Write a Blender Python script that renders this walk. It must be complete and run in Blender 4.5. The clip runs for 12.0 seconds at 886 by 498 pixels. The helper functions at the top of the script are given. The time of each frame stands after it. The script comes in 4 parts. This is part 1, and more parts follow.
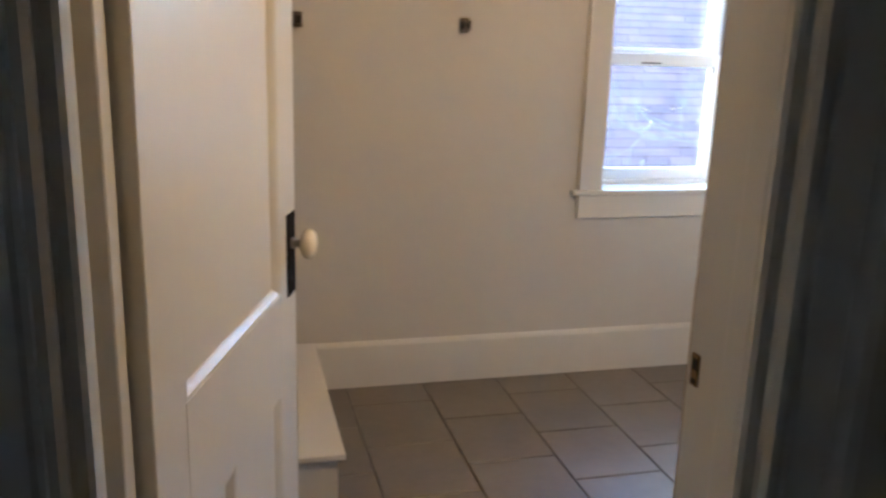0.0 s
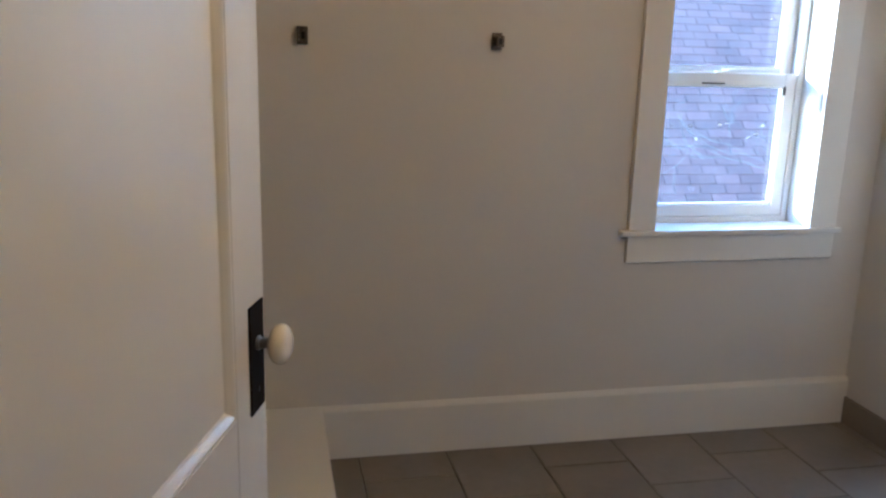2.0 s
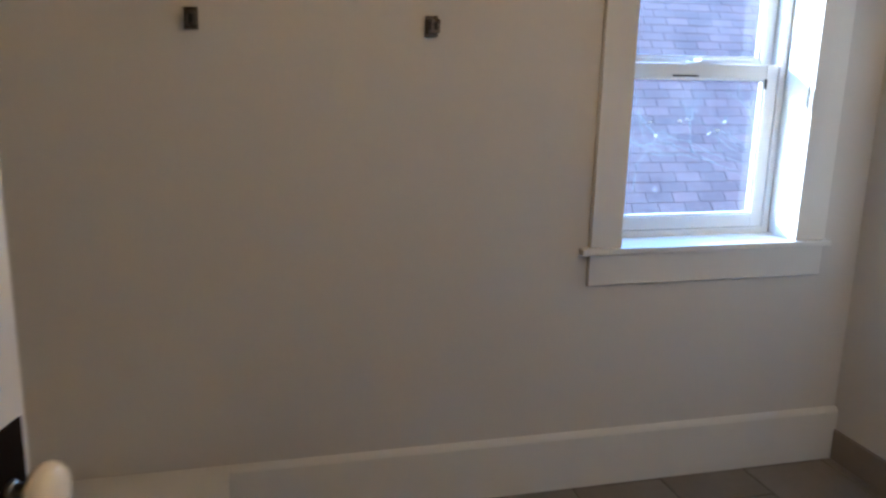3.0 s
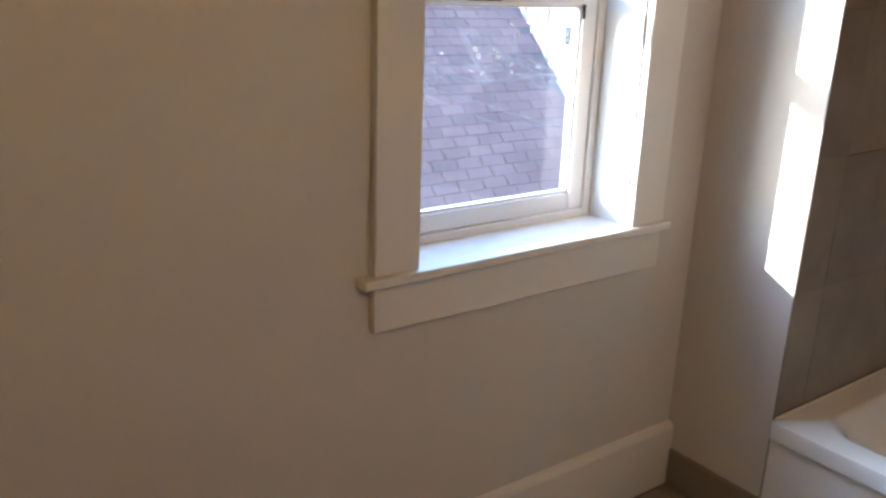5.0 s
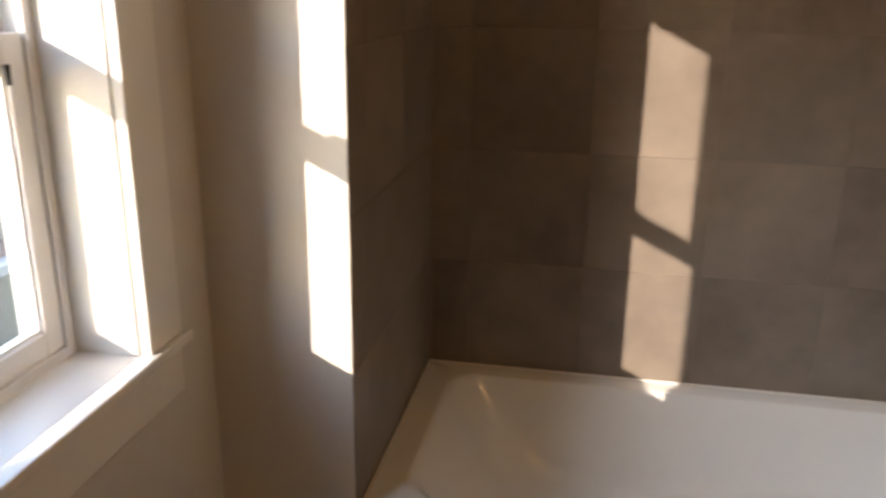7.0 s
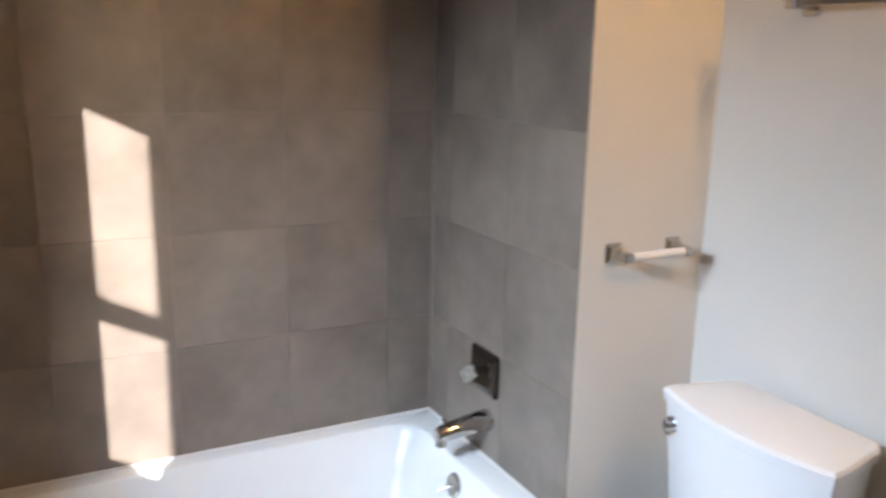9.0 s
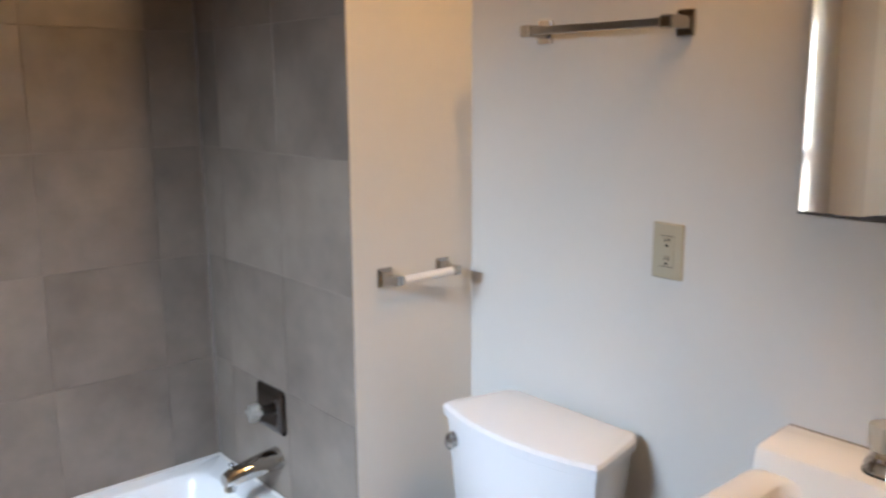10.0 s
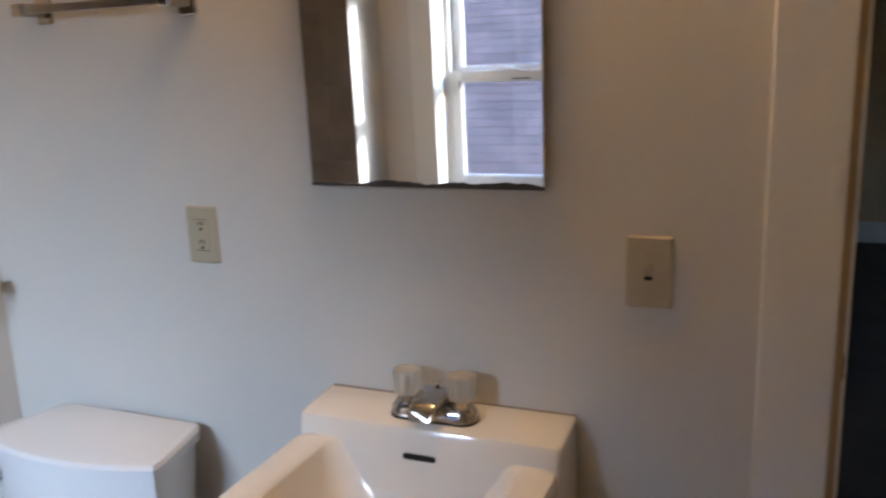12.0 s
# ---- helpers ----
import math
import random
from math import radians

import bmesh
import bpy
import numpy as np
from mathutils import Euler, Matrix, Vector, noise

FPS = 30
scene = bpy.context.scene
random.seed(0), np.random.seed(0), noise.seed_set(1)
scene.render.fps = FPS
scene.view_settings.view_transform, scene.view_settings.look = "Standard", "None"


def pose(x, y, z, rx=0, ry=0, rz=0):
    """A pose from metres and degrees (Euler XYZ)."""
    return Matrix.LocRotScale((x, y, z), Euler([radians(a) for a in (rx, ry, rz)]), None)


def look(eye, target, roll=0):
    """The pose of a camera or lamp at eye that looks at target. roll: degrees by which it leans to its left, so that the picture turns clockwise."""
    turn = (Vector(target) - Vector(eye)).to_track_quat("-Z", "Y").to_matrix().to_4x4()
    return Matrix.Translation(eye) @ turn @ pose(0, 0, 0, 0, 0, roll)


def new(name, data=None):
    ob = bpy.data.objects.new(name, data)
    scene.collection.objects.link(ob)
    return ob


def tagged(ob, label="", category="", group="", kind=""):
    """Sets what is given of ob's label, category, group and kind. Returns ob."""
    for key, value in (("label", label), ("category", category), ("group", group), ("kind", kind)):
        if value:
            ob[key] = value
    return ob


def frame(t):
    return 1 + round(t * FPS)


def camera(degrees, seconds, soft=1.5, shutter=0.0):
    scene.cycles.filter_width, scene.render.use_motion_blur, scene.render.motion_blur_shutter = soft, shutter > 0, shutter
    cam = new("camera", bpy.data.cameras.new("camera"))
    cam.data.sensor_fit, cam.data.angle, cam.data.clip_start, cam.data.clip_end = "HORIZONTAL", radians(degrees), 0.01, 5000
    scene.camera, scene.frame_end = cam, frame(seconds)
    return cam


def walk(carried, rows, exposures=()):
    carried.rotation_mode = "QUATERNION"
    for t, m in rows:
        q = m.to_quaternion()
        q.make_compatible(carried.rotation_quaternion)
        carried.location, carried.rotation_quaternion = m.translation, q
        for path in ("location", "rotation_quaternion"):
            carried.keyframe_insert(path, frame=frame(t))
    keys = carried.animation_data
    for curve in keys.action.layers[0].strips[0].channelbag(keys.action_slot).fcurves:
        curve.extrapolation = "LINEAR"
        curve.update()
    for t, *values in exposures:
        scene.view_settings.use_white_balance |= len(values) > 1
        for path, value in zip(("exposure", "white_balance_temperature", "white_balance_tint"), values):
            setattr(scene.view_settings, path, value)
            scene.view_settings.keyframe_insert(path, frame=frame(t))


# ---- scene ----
cam = camera(56.1, 12.0, soft=2.4, shutter=0.4)
PATH = [
    (0, (-2.324, -3.087, 1.35), (-1.835, -1.209, 0.866), 1.8),
    (0.5, (-2.246, -3.005, 1.347), (-1.981, -1.083, 0.862), 2.0),
    (1, (-2.205, -2.913, 1.359), (-1.942, -0.988, 0.888), 1.3),
    (1.5, (-2.197, -2.795, 1.381), (-1.875, -0.871, 0.938), 0.3),
    (2, (-2.194, -2.65, 1.377), (-1.783, -0.748, 0.913), 1.6),
    (2.5, (-2.113, -2.42, 1.363), (-1.662, -0.528, 0.902), 2.1),
    (2.7, (-2.067, -2.354, 1.354), (-1.601, -0.462, 0.903), 1.8),
    (4.3, (-1.859, -1.606, 1.361), (-1.007, 0.083, 0.712), 1.0),
    (4.5, (-1.81, -1.559, 1.318), (-0.885, 0.111, 0.721), 0.4),
    (5, (-1.738, -1.28, 1.317), (-0.609, 0.255, 0.71), 2.0),
    (5.5, (-1.682, -1.1, 1.347), (-0.376, 0.277, 0.717), 2.4),
    (6, (-1.604, -0.865, 1.317), (-0.073, 0.283, 0.736), -0.5),
    (6.5, (-1.473, -0.859, 1.431), (0.236, -0.058, 0.768), 0.4),
    (7, (-1.455, -0.757, 1.413), (0.412, -0.405, 0.795), 0.7),
    (7.2, (-1.457, -0.727, 1.416), (0.43, -0.523, 0.785), 0.6),
    (8.8, (-1.49, -0.703, 1.467), (0.289, -1.468, 0.963), 1.3),
    (9, (-1.502, -0.697, 1.465), (0.223, -1.598, 1.004), 1.2),
    (9.5, (-1.53, -0.737, 1.465), (0.081, -1.85, 1.057), 0.3),
    (10, (-1.557, -0.767, 1.459), (-0.074, -2.053, 1.077), -0.3),
    (10.5, (-1.596, -0.797, 1.461), (-0.277, -2.245, 1.057), -0.9),
    (11, (-1.629, -0.815, 1.456), (-0.455, -2.374, 1.02), -1.1),
    (11.5, (-1.667, -0.849, 1.444), (-0.678, -2.529, 1.001), -1.6),
    (12, (-1.677, -0.876, 1.451), (-0.925, -2.677, 1.011), -2.0),
]
exposure_rows = [(0, 3.65, 5200, 7), (0.6, 3.3, 5100, 6), (1.0, 3.45, 4950, 6), (1.5, 3.25, 4850, 6), (2.7, 3.05, 4750, 6), (4.5, 2.9, 5250, 9), (5.5, 2.7, 6600, 15), (6.5, 2.15, 7250, 17),
                 (7.2, 2.2, 7500, 17), (8.8, 3.2, 6150, 13), (9.5, 3.25, 6050, 13), (10.5, 3.0, 5850, 12), (12.0, 2.75, 5600, 12)]
walk(cam, [(t, look(eye, target, roll)) for t, eye, target, roll in PATH], exposure_rows)

# ---- world, sun, lamps ----
SUN_TO = Vector((1.0, -0.747, -0.378))
world = bpy.data.worlds.new("sky")
scene.world = world
world.use_nodes = True
wn = world.node_tree.nodes
sky = wn.new("ShaderNodeTexSky")
sky.sky_type = "NISHITA"
sky.sun_disc = False
sky.dust_density, sky.ozone_density = 0.25, 1.3
sky.sun_elevation = math.atan2(0.378, math.hypot(1.0, 0.747))
sky.sun_rotation = math.atan2(-1.0, 0.747)
world.node_tree.links.new(sky.outputs[0], wn["Background"].inputs[0])
wn["Background"].inputs[1].default_value = 0.5
sun = new("sun", bpy.data.lights.new("sun", "SUN"))
sun.data.energy = 2.0
sun.data.angle = radians(0.53)
sun.data.color = (1.0, 0.94, 0.86)
sun.matrix_world = look((0, 0, 0), SUN_TO)
LAMP_POWER = 18.0
# added area lamp under the window head, standing in for skylight
sky_fill = new("window_sky_fill", bpy.data.lights.new("window_sky_fill", "AREA"))
sky_fill.data.shape = "RECTANGLE"
sky_fill.data.size, sky_fill.data.size_y = 0.54, 0.12
sky_fill.data.energy = 1.4
sky_fill.data.spread = radians(74)
sky_fill.data.color = (0.76, 0.89, 1.0)
sky_fill.matrix_world = look((-0.565, 0.03, 1.84), (0.06, -2.05, 0.12))


# ---- materials ----
def rgba(c):
    return (*c, 1.0)


def surface(name, base, dark=None, rough=0.5, metal=0.0, grain=40.0, stain=2.5, amount=0.35, bump=0.15, bump_scale=120.0,
            coat=0.0, spread=0.0, sheen_rough=0.0, stretch=(1, 1, 1)):
    """Principled material with a fine grain, broad stains, relief and a random shift between pieces."""
    m = bpy.data.materials.new(name)
    m.use_nodes = True
    nt = m.node_tree
    n, link = nt.nodes, nt.links.new
    b = n["Principled BSDF"]
    dark = dark or tuple(c * 0.82 for c in base)
    co = n.new("ShaderNodeTexCoord")
    mp = n.new("ShaderNodeMapping")
    mp.inputs["Scale"].default_value = stretch
    info = n.new("ShaderNodeObjectInfo")
    shift = n.new("ShaderNodeVectorMath")
    shift.operation = "MULTIPLY_ADD"
    shift.inputs[1].default_value = (1, 1, 1)
    link(co.outputs["Object"], shift.inputs[0])
    jump = n.new("ShaderNodeCombineXYZ")
    mul = n.new("ShaderNodeMath")
    mul.operation = "MULTIPLY"
    mul.inputs[1].default_value = 37.0
    link(info.outputs["Random"], mul.inputs[0])
    for i in range(3):
        link(mul.outputs[0], jump.inputs[i])
    link(jump.outputs[0], shift.inputs[2])
    link(shift.outputs[0], mp.inputs["Vector"])
    n1 = n.new("ShaderNodeTexNoise")
    n1.inputs["Scale"].default_value, n1.inputs["Detail"].default_value = grain, 4
    n2 = n.new("ShaderNodeTexNoise")
    n2.inputs["Scale"].default_value, n2.inputs["Detail"].default_value = stain, 5
    n2.inputs["Roughness"].default_value = 0.6
    for t in (n1, n2):
        link(mp.outputs[0], t.inputs["Vector"])
    mix = n.new("ShaderNodeMath")
    mix.operation = "MULTIPLY_ADD"
    link(n1.outputs["Fac"], mix.inputs[0])
    mix.inputs[1].default_value = 0.35
    link(n2.outputs["Fac"], mix.inputs[2])
    ramp = n.new("ShaderNodeMapRange")
    ramp.inputs["From Min"].default_value, ramp.inputs["From Max"].default_value = 0.4, 0.95
    ramp.inputs["To Min"].default_value, ramp.inputs["To Max"].default_value = 0.5 - amount, 0.5 + amount
    link(mix.outputs[0], ramp.inputs["Value"])
    col = n.new("ShaderNodeMix")
    col.data_type = "RGBA"
    col.inputs["A"].default_value, col.inputs["B"].default_value = rgba(dark), rgba(base)
    link(ramp.outputs[0], col.inputs["Factor"])
    out = col.outputs["Result"]
    if spread:
        geo = n.new("ShaderNodeNewGeometry")
        add = n.new("ShaderNodeMath")
        add.operation = "ADD"
        link(info.outputs["Random"], add.inputs[0])
        link(geo.outputs["Random Per Island"], add.inputs[1])
        fr = n.new("ShaderNodeMath")
        fr.operation = "FRACT"
        link(add.outputs[0], fr.inputs[0])
        rg = n.new("ShaderNodeMapRange")
        rg.inputs["To Min"].default_value, rg.inputs["To Max"].default_value = 1 - spread, 1 + spread
        link(fr.outputs[0], rg.inputs["Value"])
        hsv = n.new("ShaderNodeHueSaturation")
        link(rg.outputs[0], hsv.inputs["Value"])
        link(out, hsv.inputs["Color"])
        out = hsv.outputs["Color"]
    link(out, b.inputs["Base Color"])
    b.inputs["Metallic"].default_value = metal
    rr_ = n.new("ShaderNodeMapRange")
    rr_.inputs["To Min"].default_value, rr_.inputs["To Max"].default_value = max(0.02, rough * 0.85), min(1.0, rough * 1.15)
    link(n2.outputs["Fac"], rr_.inputs["Value"])
    link(rr_.outputs[0], b.inputs["Roughness"])
    b.inputs["Coat Weight"].default_value = coat
    b.inputs["Coat Roughness"].default_value = 0.08
    if bump:
        n3 = n.new("ShaderNodeTexNoise")
        n3.inputs["Scale"].default_value, n3.inputs["Detail"].default_value = bump_scale, 3
        link(mp.outputs[0], n3.inputs["Vector"])
        bp = n.new("ShaderNodeBump")
        bp.inputs["Strength"].default_value, bp.inputs["Distance"].default_value = bump, 0.002
        link(n3.outputs["Fac"], bp.inputs["Height"])
        link(bp.outputs[0], b.inputs["Normal"])
    return m


WALL = surface("wall_paint", (0.6, 0.573, 0.53), (0.55, 0.525, 0.482), rough=0.55, grain=60, stain=1.3, amount=0.3, bump=0.14, bump_scale=70)
CEIL = surface("ceiling_paint", (0.58, 0.56, 0.52), rough=0.8, amount=0.15, bump=0.2)
TRIM = surface("trim_paint", (0.7, 0.68, 0.635), (0.645, 0.62, 0.57), rough=0.33, grain=25, stain=3, amount=0.3, bump=0.12, bump_scale=35)
DOOR = surface("door_paint", (0.7, 0.68, 0.635), (0.655, 0.635, 0.585), rough=0.3, grain=25, stain=3, amount=0.3, bump=0.12, bump_scale=40, stretch=(1, 1, 0.35))
JAMB_WOOD = surface("worn_jamb_edge", (0.46, 0.34, 0.2), (0.3, 0.2, 0.11), rough=0.5, grain=50, stain=6, bump=0.2, stretch=(1, 1, 0.15))
VINYL = surface("window_vinyl", (0.82, 0.82, 0.81), rough=0.35, amount=0.15, bump=0.05)
FLOOR_TILE = surface("floor_tile", (0.22, 0.19, 0.16), (0.155, 0.13, 0.11), rough=0.38, grain=30, stain=4, amount=0.45, bump=0.1, bump_scale=60, spread=0.08)
GROUT = surface("floor_grout", (0.1, 0.085, 0.07), (0.06, 0.05, 0.04), rough=0.9, bump=0.4)
WALL_TILE = surface("wall_tile", (0.255, 0.21, 0.17), (0.13, 0.105, 0.084), rough=0.42, grain=12, stain=2.8, amount=0.5, bump=0.14, bump_scale=30, spread=0.045)
WALL_GROUT = surface("wall_grout", (0.29, 0.245, 0.205), (0.2, 0.165, 0.14), rough=0.9, bump=0.4)
BASE_TILE = surface("base_tile", (0.24, 0.2, 0.17), (0.17, 0.14, 0.12), rough=0.4, grain=30, stain=5, bump=0.1)
PORCELAIN = surface("porcelain", (0.7, 0.7, 0.7), (0.66, 0.66, 0.66), rough=0.09, amount=0.2, bump=0.015, bump_scale=10, coat=0.3)
BISQUE = surface("bisque_porcelain", (0.75, 0.71, 0.65), (0.72, 0.68, 0.62), rough=0.1, amount=0.2, bump=0.015, bump_scale=10, coat=0.3)
ENAMEL = surface("tub_enamel", (0.77, 0.77, 0.75), (0.73, 0.73, 0.71), rough=0.14, amount=0.25, bump=0.02, bump_scale=12, coat=0.2)
CHROME = surface("chrome", (0.52, 0.5, 0.48), (0.4, 0.385, 0.365), rough=0.06, metal=1.0, grain=30, stain=9, amount=0.4, bump=0.02)
DULL_METAL = surface("dull_chrome", (0.42, 0.4, 0.37), (0.3, 0.28, 0.25), rough=0.3, metal=1.0, stain=20, bump=0.05)
# chrome with its dark reflections put into the base colour
DARK_CHROME = surface("darkened_chrome", (0.13, 0.115, 0.11), (0.09, 0.08, 0.075), rough=0.14, metal=1.0, stain=12, bump=0.03)
DARK_BRONZE = surface("dark_bronze", (0.014, 0.009, 0.007), (0.008, 0.006, 0.005), rough=0.75, metal=0.15, stain=20, bump=0.1)
DARK_BRONZE.node_tree.nodes["Principled BSDF"].inputs["Specular IOR Level"].default_value = 0.06
TARNISHED = surface("tarnished_chrome", (0.16, 0.135, 0.11), (0.07, 0.058, 0.048), rough=0.28, metal=1.0, stain=40, bump=0.06)
BRASS = surface("old_brass", (0.3, 0.2, 0.1), (0.18, 0.11, 0.05), rough=0.4, metal=1.0, stain=30, bump=0.1)
IVORY = surface("ivory_ceramic", (0.74, 0.69, 0.58), (0.66, 0.6, 0.48), rough=0.15, stain=20, bump=0.03, coat=0.3)
ALMOND = surface("almond_plastic", (0.43, 0.38, 0.275), (0.39, 0.345, 0.25), rough=0.35, amount=0.2, bump=0.03)
WHITE_PLASTIC = surface("white_plastic", (0.78, 0.74, 0.69), rough=0.4, amount=0.2, bump=0.03)
# flat black that stands in for the shade inside slots, holes and sockets
BLACK = surface("black_slot", (0.015, 0.014, 0.013), (0.01, 0.01, 0.01), rough=0.5, bump=0)
BLACK.node_tree.nodes["Principled BSDF"].inputs["Specular IOR Level"].default_value = 0.15
MIRROR_BACK = surface("mirror_edge", (0.05, 0.045, 0.04), (0.02, 0.018, 0.015), rough=0.5, stain=40, bump=0.2)
CARPET = surface("dark_carpet", (0.07, 0.066, 0.064), (0.036, 0.034, 0.034), rough=1.0, grain=260, stain=6, amount=0.5, bump=0.9, bump_scale=300)
# tan tint stands in for warm hall light on the door casing
ROOM_WALL = surface("warm_bounce_paint", (0.62, 0.46, 0.28), rough=0.65, amount=0.2, bump=0.2, bump_scale=70)
SHINGLE = surface("red_shingle", (0.095, 0.046, 0.04), (0.062, 0.03, 0.027), rough=0.95, grain=12, stain=3, amount=0.4, bump=0.1, bump_scale=20, spread=0.2)
ROOF_FELT = surface("roof_felt", (0.05, 0.035, 0.033), rough=1.0, bump=0.3)
SIDING = surface("grey_siding", (0.17, 0.175, 0.18), (0.13, 0.135, 0.14), rough=0.7, bump=0.1)
GUTTER = surface("white_gutter", (0.3, 0.31, 0.32), (0.23, 0.24, 0.25), rough=0.4, bump=0.05)
GRASS = surface("dry_lawn", (0.085, 0.07, 0.036), (0.045, 0.045, 0.02), rough=1.0, grain=8, stain=0.25, amount=0.5, bump=0.6, bump_scale=30)
ASPHALT = surface("asphalt", (0.05, 0.05, 0.05), (0.035, 0.035, 0.036), rough=0.95, grain=60, stain=0.6, bump=0.4)
CONCRETE = surface("concrete", (0.13, 0.125, 0.12), (0.1, 0.095, 0.09), rough=0.9, grain=30, stain=1, bump=0.3)
BARK = surface("pale_bark", (0.2, 0.175, 0.15), (0.13, 0.11, 0.095), rough=0.9, grain=30, stain=8, bump=0.5, stretch=(1, 1, 0.3))
LEAF = surface("dry_leaf", (0.5, 0.38, 0.3), (0.3, 0.18, 0.12), rough=0.7, grain=40, bump=0.1, spread=0.3)
CAR_WHITE = surface("white_car_paint", (0.22, 0.235, 0.25), rough=0.3, amount=0.1, bump=0, coat=0.6)
CAR_BLUE = surface("grey_blue_car_paint", (0.2, 0.27, 0.36), rough=0.2, amount=0.1, bump=0, coat=0.6)
RUBBER = surface("rubber", (0.02, 0.02, 0.02), rough=0.85, bump=0.1)
CAR_GLASS = surface("car_glass", (0.03, 0.035, 0.04), rough=0.05, amount=0.1, bump=0)
BRICK_FAR = surface("far_brick", (0.2, 0.115, 0.09), (0.15, 0.08, 0.06), rough=0.9, grain=6, bump=0.2)


def make_glass():
    m = bpy.data.materials.new("window_glass")
    m.use_nodes = True
    n, link = m.node_tree.nodes, m.node_tree.links.new
    n.remove(n["Principled BSDF"])
    tr, gl, mx, fr = (n.new("ShaderNode" + k) for k in ("BsdfTransparent", "BsdfGlossy", "MixShader", "LayerWeight"))
    up = n.new("ShaderNodeMath")
    up.operation = "POWER"
    up.inputs[1].default_value = 4.0
    mr = n.new("ShaderNodeMapRange")
    mr.inputs["To Min"].default_value, mr.inputs["To Max"].default_value = 0.035, 0.5
    tr.inputs[0].default_value = (0.93, 0.95, 0.97, 1)
    gl.inputs["Roughness"].default_value = 0.02
    fr.inputs[0].default_value = 0.5
    link(fr.outputs["Facing"], up.inputs[0])
    link(up.outputs[0], mr.inputs["Value"])
    link(mr.outputs[0], mx.inputs[0])
    link(tr.outputs[0], mx.inputs[1])
    link(gl.outputs[0], mx.inputs[2])
    # thin uneven film of dust and old wash marks on the pane
    film, dust, noise, level, co = (n.new("ShaderNode" + k) for k in ("MixShader", "BsdfTranslucent", "TexNoise", "MapRange", "TexCoord"))
    dust.inputs[0].default_value = (0.8, 0.82, 0.86, 1)
    noise.inputs["Scale"].default_value, noise.inputs["Detail"].default_value = 7.0, 4
    level.inputs["From Min"].default_value, level.inputs["From Max"].default_value = 0.38, 0.75
    level.inputs["To Min"].default_value, level.inputs["To Max"].default_value = 0.004, 0.016
    link(co.outputs["Object"], noise.inputs["Vector"])
    link(noise.outputs["Fac"], level.inputs["Value"])
    link(level.outputs[0], film.inputs[0])
    link(mx.outputs[0], film.inputs[1])
    link(dust.outputs[0], film.inputs[2])
    link(film.outputs[0], n["Material Output"].inputs[0])
    return m


def make_mirror():
    m = bpy.data.materials.new("mirror_silver")
    m.use_nodes = True
    b = m.node_tree.nodes["Principled BSDF"]
    b.inputs["Base Color"].default_value = (0.86, 0.87, 0.86, 1)
    b.inputs["Metallic"].default_value, b.inputs["Roughness"].default_value = 1.0, 0.015
    return m


def make_acrylic():
    m = bpy.data.materials.new("clear_acrylic")
    m.use_nodes = True
    b = m.node_tree.nodes["Principled BSDF"]
    b.inputs["Base Color"].default_value = (0.9, 0.87, 0.81, 1)
    b.inputs["Roughness"].default_value, b.inputs["IOR"].default_value = 0.32, 1.4
    b.inputs["Transmission Weight"].default_value = 0.88
    return m


def make_glow(name, colour, strength):
    m = bpy.data.materials.new(name)
    m.use_nodes = True
    b = m.node_tree.nodes["Principled BSDF"]
    b.inputs["Base Color"].default_value = (0.8, 0.78, 0.74, 1)
    b.inputs["Emission Color"].default_value, b.inputs["Emission Strength"].default_value = rgba(colour), strength
    return m


GLASS, MIRROR, ACRYLIC = make_glass(), make_mirror(), make_acrylic()
GLOW = make_glow("lit_bulb_glass", (1.0, 0.57, 0.21), LAMP_POWER)


# ---- building helpers ----
def finish(name, bm, material, smooth=False):
    me = bpy.data.meshes.new(name)
    bmesh.ops.recalc_face_normals(bm, faces=bm.faces[:])
    if smooth:
        for f in bm.faces:
            f.smooth = True
        me_sharp = radians(35)
        for e in bm.edges:
            if len(e.link_faces) == 2 and e.calc_face_angle(0) > me_sharp:
                e.smooth = False
    bm.to_mesh(me)
    bm.free()
    me.materials.append(material)
    return me


def part(name, bm, material, parent, label="", smooth=False):
    """One mesh object, modelled in world coordinates, under a thing or a part."""
    ob = new(name, finish(name, bm, material, smooth))
    ob.parent = parent
    if parent.type == "EMPTY" and parent.parent is None:
        ob.matrix_parent_inverse = parent.matrix_basis.inverted()
    return tagged(ob, label) if label else ob


def thing(name, at, label, category, group="", kind=""):
    ob = new(name)
    ob.empty_display_size = 0.1
    ob.matrix_basis = Matrix.Translation(at)
    return tagged(ob, label, category, group, kind)


def struct(name, bm, material, label, category, smooth=False):
    return tagged(new(name, finish(name, bm, material, smooth)), label, category, kind="structure")


def box(bm, lo, hi, bevel=0.0, seg=2):
    lo, hi = Vector(lo), Vector(hi)
    made = bmesh.ops.create_cube(bm, size=1.0, matrix=Matrix.LocRotScale((lo + hi) / 2, None, hi - lo))
    if bevel:
        edges = list({e for v in made["verts"] for e in v.link_edges})
        bmesh.ops.bevel(bm, geom=edges, offset=bevel, segments=seg, affect="EDGES", profile=0.5)
    return bm


def boxes(*spans, bevel=0.0):
    bm = bmesh.new()
    for lo, hi in spans:
        box(bm, lo, hi, bevel)
    return bm


